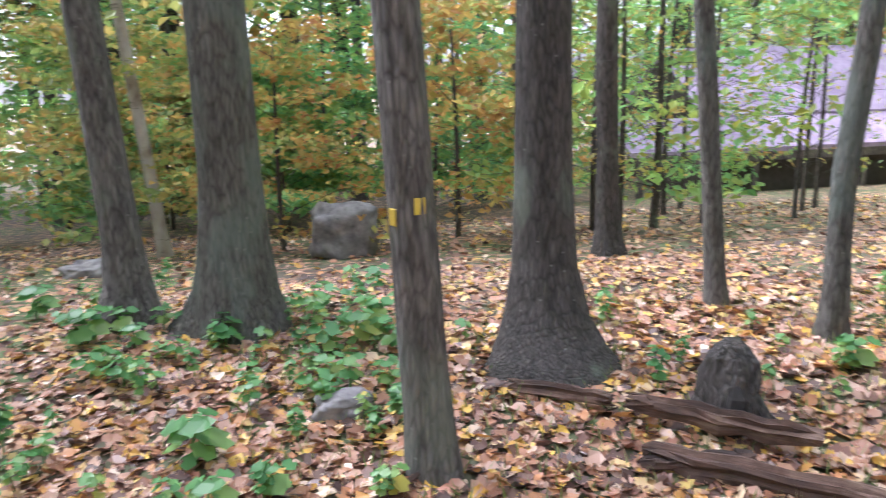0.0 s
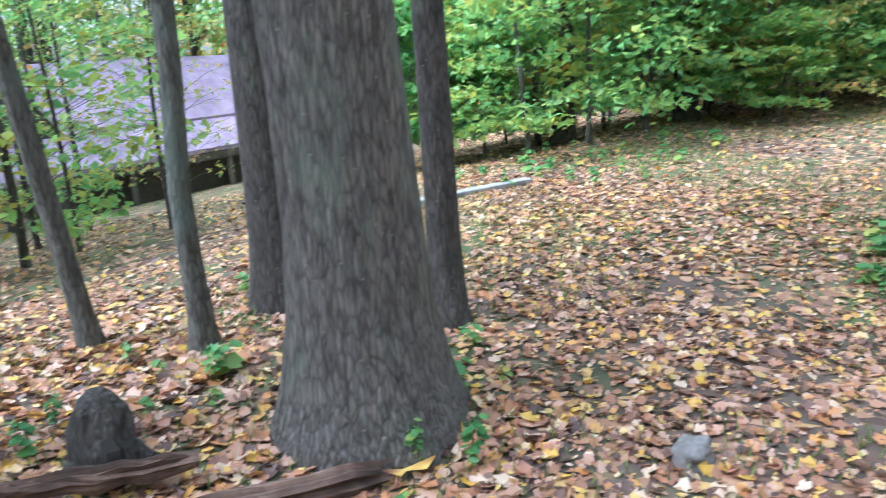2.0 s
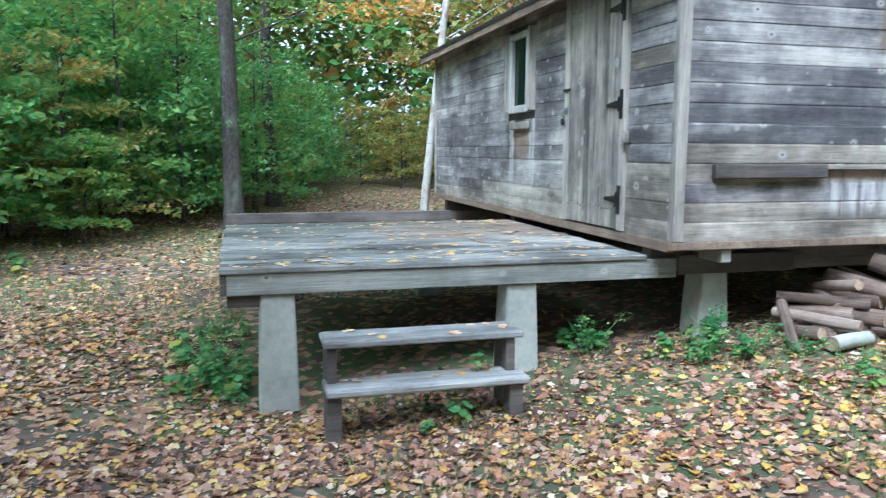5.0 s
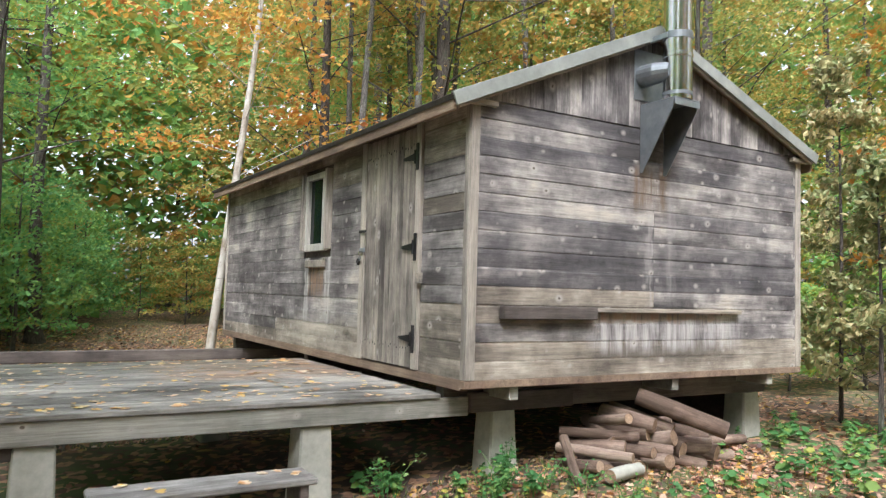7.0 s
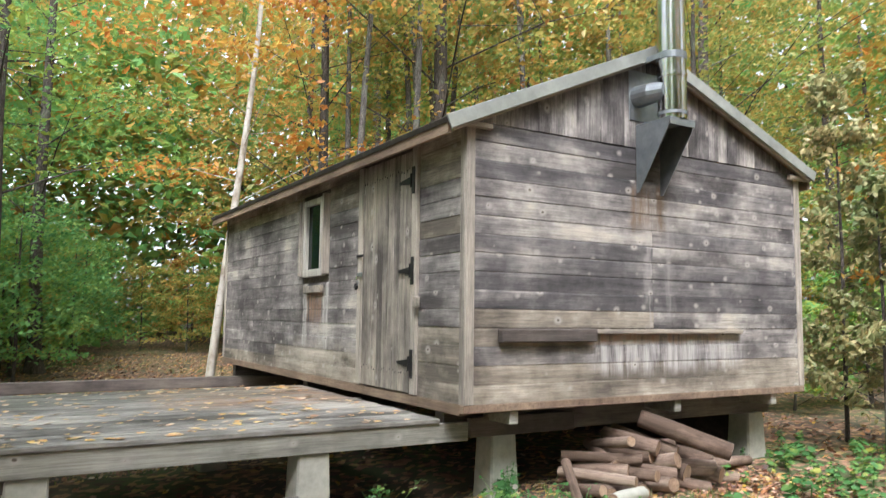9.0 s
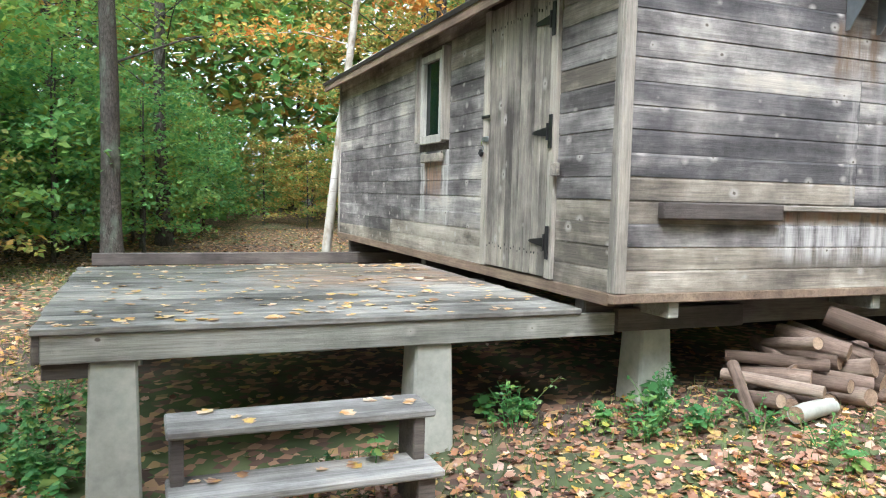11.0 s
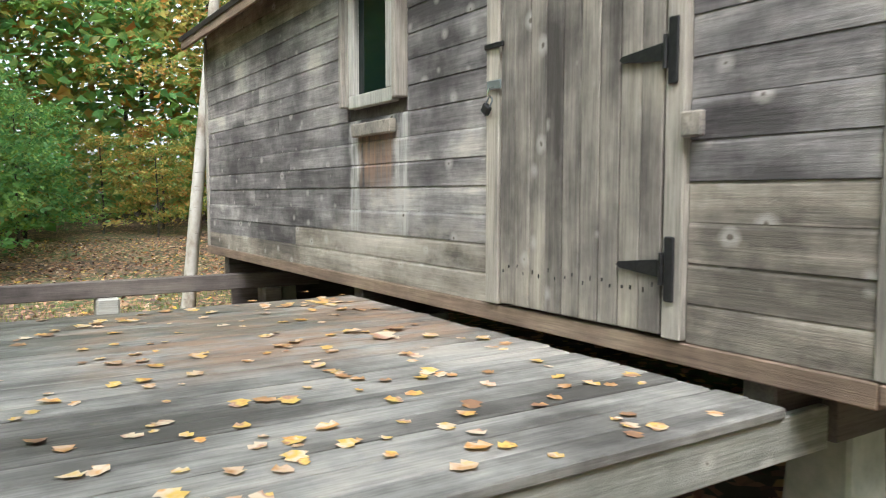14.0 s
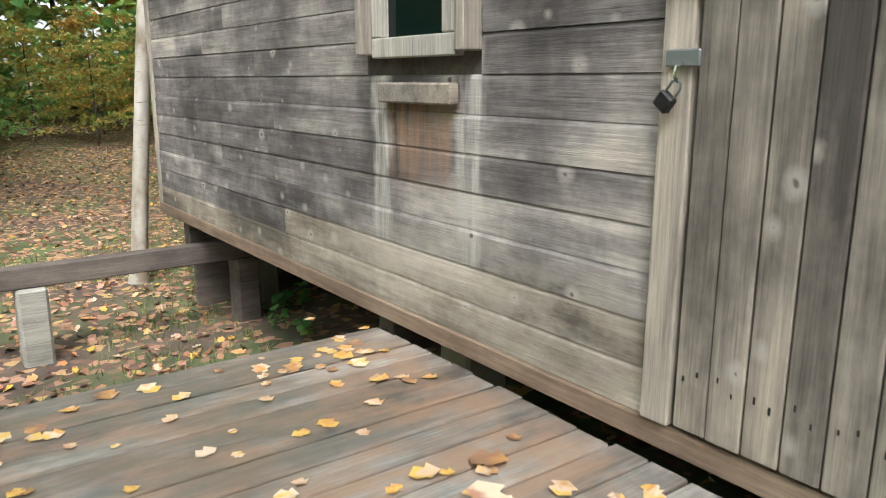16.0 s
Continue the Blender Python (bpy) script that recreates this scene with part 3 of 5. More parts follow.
for i in range(15):
    z0, z1 = ZB + i * ROW, ZB + (i + 1) * ROW - 0.002
    j = R.uniform(-0.003, 0.002)
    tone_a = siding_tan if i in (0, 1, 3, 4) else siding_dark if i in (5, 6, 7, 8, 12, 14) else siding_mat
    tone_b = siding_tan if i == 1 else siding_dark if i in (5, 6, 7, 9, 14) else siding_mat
    if 3 <= i <= 9:
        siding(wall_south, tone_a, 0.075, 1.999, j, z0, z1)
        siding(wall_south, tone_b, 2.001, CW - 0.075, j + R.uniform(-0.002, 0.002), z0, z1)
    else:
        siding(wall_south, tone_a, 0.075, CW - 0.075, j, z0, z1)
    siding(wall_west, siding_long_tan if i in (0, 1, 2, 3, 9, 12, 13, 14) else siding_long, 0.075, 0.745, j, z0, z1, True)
    if z1 > WZ[0] and z0 < WZ[1]:
        segs = [(1.955, WIN[0] - 0.085), (WIN[1] + 0.085, 5.2 + R.uniform(-0.8, 0.8)), (None, CL - 0.075)]
    else:
        segs = [(1.955, R.uniform(4.3, 5.9)), (None, CL - 0.075)]
    last = 0
    for a, c in segs:
        a = last + 0.002 if a is None else a
        far = a > 3.4
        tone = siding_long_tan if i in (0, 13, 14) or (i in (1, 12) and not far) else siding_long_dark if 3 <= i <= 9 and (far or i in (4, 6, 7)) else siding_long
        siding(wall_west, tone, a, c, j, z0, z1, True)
        last = c
# upright boards in the gable
nb = 30
for i in range(nb):
    xa, xb = i * CW / nb, (i + 1) * CW / nb - 0.004
    ha, hb = (ZT + RISE * (x / 1.96 if x < 1.96 else (CW - x) / (CW - 1.96)) - 0.01 for x in (xa, xb))
    bm = bmesh.new()
    j = R.uniform(-0.002, 0.003) - 0.008
    f = [bm.verts.new(p) for p in ((xa, j, ZT + 0.002), (xb, j, ZT + 0.002), (xb, j, max(hb, ZT + 0.004)), (xa, j, max(ha, ZT + 0.004)))]
    k = [bm.verts.new((v.co.x, 0.02, v.co.z)) for v in f]
    bm.faces.new(f), bm.faces.new(k[::-1])
    for q in range(4):
        bm.faces.new((f[q], k[q], k[(q + 1) % 4], f[(q + 1) % 4]))
    part("gable_board", bm, gable_wood, wall_south)
# corner boards
for x0, x1, y0, y1, nm in ((-0.012, 0.072, -0.014, 0.008, 1), (-0.014, 0.008, 0.010, 0.072, 2), (CW - 0.072, CW + 0.012, -0.014, 0.008, 3), (-0.014, 0.010, CL - 0.072, CL, 4)):
    tagged(part("trim", box(x0, x1, y0, y1, ZB, ZT - 0.02, 0.005), trim_wood), "weathered pale corner board of the cabin", "trim", "corner boards", "structure")

# roof: two slabs with fascia and rake flashing
RX, OVER = 1.96, 0.11
roof = thing("roof", (RX, CL / 2, ZT), "low gabled cabin roof with pale metal rake edges", "roof", kind="structure")
for s, half, eave in ((-1, RX, 0.23), (1, CW - RX, 0.12)):
    slope = math.atan2(RISE, half)
    run = (half + eave) / math.cos(slope)
    m = Matrix.Translation((0, 0, RISE + 0.03)) @ Matrix.Rotation(s * slope, 4, "Y")
    yf = -CL / 2 - OVER
    part("roof_slab", box(0 if s > 0 else -run, run if s > 0 else 0, yf, CL / 2 + 0.12, 0.0, 0.045, 0.004, m=m), roofing, roof)
    part("rake_flashing", box(0.004 if s > 0 else -run - 0.01, run + 0.01 if s > 0 else -0.004, yf - 0.022, yf - 0.002, -0.055, 0.055, 0.003, m=m), drip, roof, "pale grey-green metal rake flashing")
    part("rake_board", box(0.004 if s > 0 else -run + 0.02, run - 0.02 if s > 0 else -0.004, yf + 0.002, yf + 0.03, -0.075, -0.004, 0.003, m=m), trim_flat, roof)
    part("soffit", box(0.004 if s > 0 else -run + 0.02, run - 0.02 if s > 0 else -0.004, yf + 0.034, CL / 2 + 0.1, -0.024, -0.003, 0, m=m), brown_wood, roof)
    xe = s * (half + eave - 0.01)
    part("eave_fascia", box(min(xe, xe - s * 0.03), max(xe, xe - s * 0.03), yf + 0.036, CL / 2 + 0.1, -0.15, -0.05, 0.004), brown_wood, roof, "brown timber eave fascia")
# boxed eave return on the gable
tagged(part("trim", box(-0.19, 0.20, -0.07, -0.02, ZT - 0.065, ZT - 0.02, 0.005), trim_flat), "weathered boxed eave end", "trim", "eave ends", "structure")
tagged(part("trim", box(CW - 0.20, CW + 0.09, -0.07, -0.02, ZT - 0.065, ZT - 0.02, 0.005), trim_flat), "weathered boxed eave end", "trim", "eave ends", "structure")

# door
door = tagged(thing("door_1", (0, 0, 0), "closed plank door of weathered grey upright boards", "door", kind="structure"))
dw = (DOOR[1] - 0.10 - DOOR[0] - 0.02) / 9
for i in range(9):
    y0 = DOOR[0] + 0.02 + i * dw
    part("door_board", box(-0.028 + R.uniform(-0.003, 0.003), 0.02, y0, y0 + dw - 0.005, 0.965, 3.055, 0.005), door_wood, door)
part("door_frame", box(-0.032, 0.02, DOOR[1] - 0.088, DOOR[1] + 0.012, 0.955, 3.07, 0.005), trim_wood, door)
part("door_frame", box(-0.032, 0.02, 0.75, DOOR[0] + 0.008, 0.955, 3.11, 0.005), trim_wood, door)


def t_hinge(z):
    bm = bmesh.new()
    box(-0.045, -0.033, 0.775, 0.822, z - 0.12, z + 0.12, 0.005, bm)
    tube([(-0.044, 0.832, z - 0.06), (-0.044, 0.832, z + 0.06)], [0.010, 0.010], 8, bm)
    vs = [bm.verts.new((x, y, zz)) for x in (-0.043, -0.033) for y, zz in ((0.84, z - 0.034), (0.84, z + 0.034), (1.045, z + 0.012), (1.06, z), (1.045, z - 0.012))]
    bm.faces.new(vs[:5]), bm.faces.new(vs[:4:-1])
    for q in range(5):
        bm.faces.new((vs[q], vs[5 + q], vs[5 + (q + 1) % 5], vs[(q + 1) % 5]))
    part("strap_hinge", bm, iron, door, "black iron T hinge")


for z in (1.215, 2.005, 2.79):
    t_hinge(z)
hasp = part("hasp", box(-0.046, -0.034, 1.82, 1.93, 1.99, 2.035, 0.004), zinc, door, "worn metal hasp")
part("staple", tube([(-0.045, 1.87, 2.0), (-0.075, 1.87, 1.99), (-0.08, 1.87, 1.965), (-0.06, 1.872, 1.95)], [0.005] * 4, 6), steel, hasp)
tilt = Matrix.Translation((-0.062, 1.872, 1.945)) @ Matrix.Rotation(radians(38), 4, "X")
lock = part("padlock", box(-0.014, 0.014, -0.026, 0.026, -0.085, -0.035, 0.006, m=tilt), iron, door, "small black padlock")
part("shackle", tube([tilt @ Vector((0, y, z)) for y, z in ((-0.017, -0.04), (-0.017, -0.005), (-0.008, 0.008), (0.008, 0.008), (0.017, -0.005), (0.017, -0.04))], [0.004] * 6, 6), zinc, lock)
part("bolt_latch", box(-0.048, -0.034, 1.80, 1.95, 2.185, 2.21, 0.004), iron, door, "dark sliding bolt")
tagged(part("door_stop_block", box(-0.062, -0.033, 0.655, 0.745, 1.69, 1.78, 0.006), trim_flat), "small weathered wooden turn block beside the door", "wood block")

# window
win = thing("window_1", (0, 0, 0), "small dark window in a pale weathered frame", "window", kind="structure")
for y0, y1, z0, z1 in ((2.885, 2.965, 2.13, 2.86), (3.40, 3.475, 2.13, 2.86), (2.885, 3.475, 2.045, 2.128), (2.885, 3.475, 2.862, 2.93)):
    part("window_frame", box(-0.045, 0.01, y0, y1, z0, z1, 0.005), window_wood, win)
part("pane", box(-0.004, 0.002, 2.96, 3.405, 2.12, 2.87, 0), glass, win, "dark reflecting glass pane")
for y0, y1, dx in ((2.79, 2.835, 0.075), (2.838, 2.882, 0.05), (3.478, 3.52, 0.05), (3.523, 3.565, 0.075)):
    part("casing", box(-dx, 0.02, y0, y1, 2.06, 2.95, 0.005), trim_wood, win)
part("window_sill", box(-0.05, -0.004, 2.90, 3.43, 1.86, 1.945, 0.008), trim_flat, win, "short weathered block under the window")

# shelf boards on the gable wall
shelf = thing("wall_shelf", (0, 0, 0), "narrow weathered ledge boards nailed on the gable wall", "shelf")
part("ledge_board", box(0.29, 1.27, -0.075, -0.006, 1.42, 1.53, 0.008), dark_wood, shelf, "dark damp ledge board")
part("ledge_board", box(1.275, 3.15, -0.06, -0.006, 1.485, 1.525, 0.006), trim_flat, shelf)

# stove pipe with its wall box
pipe = thing("stove_pipe", (1.95, -0.30, 0), "shiny stainless steel stove pipe with a capped top on the gable", "chimney pipe")
for z0, z1 in ((3.36, 3.755), (3.757, 4.66)):
    part("flue", tube([(0, 0, z0), (0, 0, z1)], [0.125, 0.125], 32, cap=False), steel, pipe, smooth=True)
part("flue_seam", tube([(0, 0, 3.735), (0, 0, 3.74), (0, 0, 3.77), (0, 0, 3.775)], [0.126, 0.131, 0.131, 0.126], 32, cap=False), steel, pipe)
part("locking_band", tube([(0, 0, 3.40), (0, 0, 3.43)], [0.129, 0.129], 32, cap=False), zinc, pipe)
cap = part("cap", tube([(0, 0, 4.66), (0, 0, 4.665), (0, 0, 4.69), (0, 0, 4.695)], [0.13, 0.155, 0.155, 0.12], 24), steel, pipe, "steel rain cap with two rims")
part("cap_collar", tube([(0, 0, 4.695), (0, 0, 4.77)], [0.12, 0.12], 24), zinc, cap)
part("cap_lid", tube([(0, 0, 4.77), (0, 0, 4.775), (0, 0, 4.81), (0, 0, 4.835)], [0.12, 0.155, 0.155, 0.09], 24), steel, cap)
part("pipe_band", tube([(0, 0, 3.90), (0, 0, 3.96)], [0.131, 0.131], 24), zinc, pipe)
for s in (-1, 1):
    part("band_strap", box(s * 0.13 - 0.008, s * 0.13 + 0.008, 0.0, 0.28, 3.905, 3.955, 0.002), zinc, pipe)
elbow = part("tee_arm", tube([(-0.08, 0.0, 3.62), (-0.12, 0.13, 3.62), (-0.13, 0.29, 3.62)], [0.075, 0.095, 0.10], 16), zinc, pipe)
part("flashing_plate", box(-0.24, 0.14, 0.282, 0.289, 3.40, 3.86, 0.002), zinc, pipe, "bluish galvanised wall plate")
bracket = thing("pipe_bracket", (1.95, -0.012, 0), "grey galvanised triangular bracket carrying the stove pipe", "bracket")
part("bracket_shelf", box(-0.155, 0.155, -0.40, 0.0, 3.345, 3.358, 0.002), zinc, bracket)
part("bracket_lip", box(-0.155, 0.155, -0.403, -0.395, 3.29, 3.343, 0.002), zinc, bracket)
for s in (-1, 1):
    bm = bmesh.new()
    a = [bm.verts.new((s * 0.15 + d, y, z)) for d in (-0.005, 0.005) for y, z in ((0.0, 3.343), (-0.39, 3.343), (-0.37, 3.26), (-0.03, 2.74), (0.0, 2.74))]
    bm.faces.new(a[:5]), bm.faces.new(a[:4:-1])
    for q in range(5):
        bm.faces.new((a[q], a[5 + q], a[5 + (q + 1) % 5], a[(q + 1) % 5]))
    part("bracket_side", bm, zinc, bracket)

# ---- deck ----
DX0, DX1, DY0, DY1, DZ = -3.25, 0.0, 0.33, 3.52, 0.81
deck = thing("deck", (0, 0, 0), "raised deck of weathered grey boards strewn with leaves", "deck", kind="structure")
nd = 22
pitch = (DY1 - DY0) / nd
for i in range(nd):
    y0 = DY0 + i * pitch
    part("deck_board", box(DX0 + R.uniform(-0.012, 0.008), DX1 - R.uniform(0.0, 0.02), y0, y0 + pitch - 0.011, DZ - 0.036, DZ + R.uniform(-0.003, 0.002), 0.005), deck_wood, deck)
part("rim_joist", box(DX0 + 0.05, 0.26, DY0 + 0.02, DY0 + 0.06, 0.62, DZ - 0.038, 0.005), rim_wood, deck, "grey-green front rim joist")
part("rim_joist", box(DX0 + 0.05, 0.0, DY1 - 0.06, DY1 - 0.02, 0.62, DZ - 0.038, 0.005), rim_wood, deck)
# side rim and joists take a darker timber than the front rim
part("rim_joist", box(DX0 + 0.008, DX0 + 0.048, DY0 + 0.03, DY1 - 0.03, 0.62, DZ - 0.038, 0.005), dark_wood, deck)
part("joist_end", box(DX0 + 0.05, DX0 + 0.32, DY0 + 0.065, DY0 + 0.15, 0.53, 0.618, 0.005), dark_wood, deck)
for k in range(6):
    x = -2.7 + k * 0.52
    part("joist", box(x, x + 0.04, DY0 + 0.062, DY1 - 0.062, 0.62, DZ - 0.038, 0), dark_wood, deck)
part("splice_plate", box(0.262, 1.35, DY0 - 0.01, DY0 + 0.05, 0.645, 0.80, 0.004), dark_wood, deck, "dark beam extension with bolts")

# unfinished beam on posts past the deck
beam = thing("low_beam", (0, 0, 0), "dark weathered timber beam on short posts beyond the deck", "beam")
part("rail", box(-3.3, 0.95, 6.28, 6.40, 0.55, 0.70, 0.008), dark_wood, beam)
for x in (-1.13, 0.42):
    zg = ground_z(x, 6.34) - 0.1
    part("post", box(x - 0.10, x + 0.10, 6.24, 6.44, zg, 0.548, 0.02), rim_wood if x < 0 else dark_wood, beam)
part("post", box(-3.0, -2.85, 6.27, 6.42, ground_z(-2.9, 6.3) - 0.1, 0.548, 0.02), dark_wood, beam)

# steps
steps = thing("wooden_steps", (-1.97, 0, 0), "two-tread wooden steps of weathered grey planks", "steps")
for z, y0, y1 in ((0.17, -0.50, -0.20), (0.44, -0.36, -0.05)):
    part("tread", box(-0.65, 0.66, y0, y1, z - 0.045, z, 0.010), tread_wood, steps)
for x in (-0.60, 0.58):
    zg = ground_z(-1.97 + x, -0.3) - 0.08
    part("stringer", box(x - 0.03, x + 0.03, -0.33, -0.08, zg, 0.393, 0.006), dark_wood, steps)
    part("leg", box(x - 0.05, x + 0.045, -0.46, -0.34, zg, 0.123, 0.006), dark_wood, steps)

# ---- trees ----
def spray_crown(name, ends, per, spread, leaf, material, seed, flat=0.16):
    """Leaf sprays round the limb ends: layered, uneven, with gaps."""
    rg = np.random.default_rng(seed)
    cs, ns, ss = [], [], []
    for e in ends:
        k = int(per * rg.uniform(0.5, 1.4))
        r = spread * rg.uniform(0.55, 1.25)
        a = rg.uniform(0, 2 * np.pi, k)
        d = r * np.sqrt(rg.uniform(0, 1, k))
        c = np.stack([np.cos(a) * d, np.sin(a) * d, rg.normal(0, flat * r, k) - 0.12 * d], 1) + np.array(e)
        cs.append(c)
        ns.append(np.stack([rg.normal(0, 0.7, k), rg.normal(0, 0.7, k), np.ones(k)], 1))
        ss.append(leaf * rg.uniform(0.65, 1.25, k))
    return leaf_mesh(name, np.concatenate(cs), np.concatenate(ns), np.concatenate(ss), rg, material)


def trunk_mesh(height, r, lean, seed, limbs=14, first=0.3, reach=2.2, flare=1.9, sides=14, kink=0.0, curve=0.15):
    """A tapered trunk with roots flaring out and limbs; gives the mesh and the limb ends."""
    q = random.Random(seed)
    ph = q.uniform(0, 6)
    lev = [-0.25, 0.0, 0.10, 0.25, 0.5, 0.9, 1.5, 2.3, 3.2] + [3.2 + (height - 3.2) * k / 6 for k in range(1, 7)] if height > 4 else [-0.15, 0, 0.1, 0.3] + [height * k / 6 for k in range(1, 7)]

    def at(z):
        w = curve * (z / max(height, 1)) * math.sin(z * 0.5 + ph)
        return Vector((lean[0] * z + w + kink * math.exp(-((z - 0.75) / 0.25) ** 2), lean[1] * z + w * 0.6, z))
    rad = [r * ((1 + (flare - 1) * math.exp(-max(z, 0) / (1.6 * r + 0.06))) * (1 - 0.9 * (max(z, 0) / height) ** 1.3)) + 0.008 for z in lev]
    bm = bmesh.new()
    lobes = [q.uniform(0, 6.28) for _ in range(3)]
    rings = []
    for z, rr in zip(lev, rad):
        c = at(z)
        ring = []
        for k in range(sides):
            a = 2 * math.pi * k / sides
            root = sum(math.exp(-((math.cos(a - l) - 1) / 0.25) ** 2) for l in lobes) * 0.34 * (flare - 1) * math.exp(-max(z, 0) / (1.3 * r + 0.05))
            f = 1 + root + 0.05 * math.sin(3 * a + z * 1.7 + ph) + q.uniform(-0.025, 0.025)
            ring.append(bm.verts.new(c + Vector((math.cos(a) * rr * f, math.sin(a) * rr * f, 0))))
        rings.append(ring)
    for a, c in zip(rings, rings[1:]):
        for k in range(sides):
            bm.faces.new((a[k], a[(k + 1) % sides], c[(k + 1) % sides], c[k]))
    bm.faces.new(rings[-1])
    ends = []
    for k in range(limbs):
        h = height * (first + (1 - first) * (k + q.random()) / limbs) * 0.97
        a = k * 2.4 + q.uniform(-0.4, 0.4)
        L = reach * (1.05 - 0.6 * h / height) * q.uniform(0.7, 1.3)
        d = Vector((math.cos(a), math.sin(a), q.uniform(0.15, 0.7)))
        p0 = at(h)
        p1, p2 = p0 + d * L * 0.5 + Vector((0, 0, 0.05)), p0 + d * L
        p2.z -= 0.08 * L
        r0 = max(0.006, r * 0.19 * (1 - 0.7 * h / height))
        tube([p0, p1, p2], [r0, r0 * 0.6, r0 * 0.2], 5, bm, cap=False)
        side = d.cross(Vector((0, 0, 1))).normalized() * (L * 0.35 * (1 if k % 2 else -1))
        p3 = p1 + side + Vector((0, 0, 0.1))
        tube([p1, p3], [r0 * 0.5, r0 * 0.15], 4, bm, cap=False)
        ends += [p2, p3, (p1 + p2) / 2, p1 + (p2 - p1) * q.uniform(0.1, 0.9) - side * 0.7]
    return bm, ends, at


def tree(at, height, r, lean, bark_mat, leaf_mat, label, seed, group, limbs=14, first=0.3, reach=2.2, per=36, spread=0.6, leaf=0.14, flare=1.9, sides=14, kink=0.0, curve=0.15, name="tree", flat=0.16):
    bm, ends, _ = trunk_mesh(height, r, lean, seed, limbs, first, reach, flare, sides, kink, curve)
    ob = thing(name, at, label, "tree", group)
    part("trunk", bm, bark_mat, ob, smooth=True)
    cr = new("crown", spray_crown("crown", ends, per, spread, leaf, leaf_mat, seed, flat))
    cr.parent = ob
    return ob


def planted(x, y, dz=0.0):
    return (x, y, ground_z(x, y) + dz)


# the trees along the path, each in its own place
NEAR = [
    (-7.85, -6.20, 0.098, (0.0, -0.05), bark_grey, "slim brown-grey maple trunk among leaf litter", 1.9, 0.0),
    (-7.50, -5.56, 0.160, (0.0, 0.0), bark_green, "stout maple trunk patched with grey-green lichen", 1.8, 0.0),
    (-5.76, -4.755, 0.078, (0.0, -0.05), bark_grey, "slender grey trunk with a yellow paint blaze", 1.25, 0.0),
    (-6.75, -3.98, 0.132, (0.0, -0.015), bark_dark, "dark furrowed trunk with a broad flared foot", 2.2, 0.0),
    (-9.30, -2.55, 0.090, (0.0, -0.02), bark_dark, "dark straight trunk on the leafy slope", 1.6, 0.0),
    (-7.25, -2.72, 0.052, (0.0, -0.11), bark_green, "thin lichen-green leaning trunk", 1.4, 0.0),
    (-6.62, -2.42, 0.056, (0.0, 0.04), bark_green, "thin crooked trunk with a kink near its foot", 1.4, -0.07),
    (-5.22, -2.62, 0.265, (0.0, -0.03), bark_grey, "large broad maple trunk beside rotting logs", 1.5, 0.0),
    (-6.75, -1.65, 0.150, (0.0, -0.02), bark_dark, "dark trunk close behind a larger maple", 1.4, 0.0),
    (-5.58, -1.45, 0.088, (0.0, -0.01), bark_dark, "straight dark trunk at the edge of the lawn", 1.6, 0.0),
]
for i, (x, y, r, lean, bk, lab, fl, kk) in enumerate(NEAR):
    h = 9.0 + 22 * r
    ob = tree(planted(x, y), h, r, lean, bk, leaf_yellow if i % 2 else leaf_green, lab, 20 + i, "trunks by the path", limbs=12, first=0.5, per=30, spread=0.7, flare=fl, sides=20, kink=kk, curve=0.08)
    if i == 2:
        for z, a in ((1.02, 0.2), (0.98, -1.1)):
            bm = box(-0.003, 0.003, -0.02, 0.02, -0.03, 0.03, 0.003)
            bmesh.ops.transform(bm, matrix=Matrix.Translation((math.cos(a) * 0.082, -0.05 * z + math.sin(a) * 0.082, z)) @ Matrix.Rotation(a, 4, "Z"), verts=bm.verts)
            part("paint_blaze", bm, yellow_paint, ob, "yellow paint mark")

BIRCH = [(-12.0, -6.75, 9.0, 0.065, (0.0, -0.07), "white birch trunk bending at its foot"), (-11.6, -6.3, 4.5, 0.04, (0.0, 0.10), "thin leaning white birch stem")]
for i, (x, y, h, r, lean, lab) in enumerate(BIRCH):
    tree(planted(x, y), h, r, lean, bark_birch, leaf_yellow, lab, 60 + i, "birches", limbs=8, first=0.5, reach=1.4, per=22, spread=0.5, flare=1.3)
tree(planted(0.02, 8.1), 10.5, 0.07, (0.085, -0.03), bark_birch, leaf_orange, "leaning pale birch with orange leaves behind the cabin", 70, "birches", limbs=16, first=0.33, reach=2.6, per=44, spread=0.6, flare=1.3, leaf=0.13)
tree(planted(-3.25, 11.0), 15.0, 0.17, (0.0, 0.0), bark_far, leaf_green, "tall dark trunk at the far edge of the lawn", 71, "woodland trees", limbs=16, first=0.25, reach=3.0, per=44, flare=1.4)

# woodland: a few grown trees, repeated
KINDS = []
for i, (lm, bk, lab) in enumerate(((leaf_green, bark_far, "tall woodland tree with green leaves"), (leaf_yellow, bark_far, "tall woodland tree with yellow-green leaves"), (leaf_orange, bark_far, "tall woodland tree with orange autumn leaves"),
                                   (leaf_yellow, bark_far, "tall thin woodland tree turning yellow"), (leaf_green, bark_far, "tall thin woodland tree with dark green leaves"))):
    KINDS.append((13.0, 0.13 + 0.02 * (i % 3), lm, bk, lab, 100 + i))
BUSH = [(4.6, 0.045, leaf_green, "leafy green maple sapling at the wood's edge", 120), (4.0, 0.04, leaf_green, "dense green understorey sapling", 121), (3.4, 0.035, leaf_yellow, "yellowing understorey sapling with thin stems", 122), (2.2, 0.025, leaf_green, "low green shrub at the wood's edge", 123)]
R = random.Random(11)
spots = []


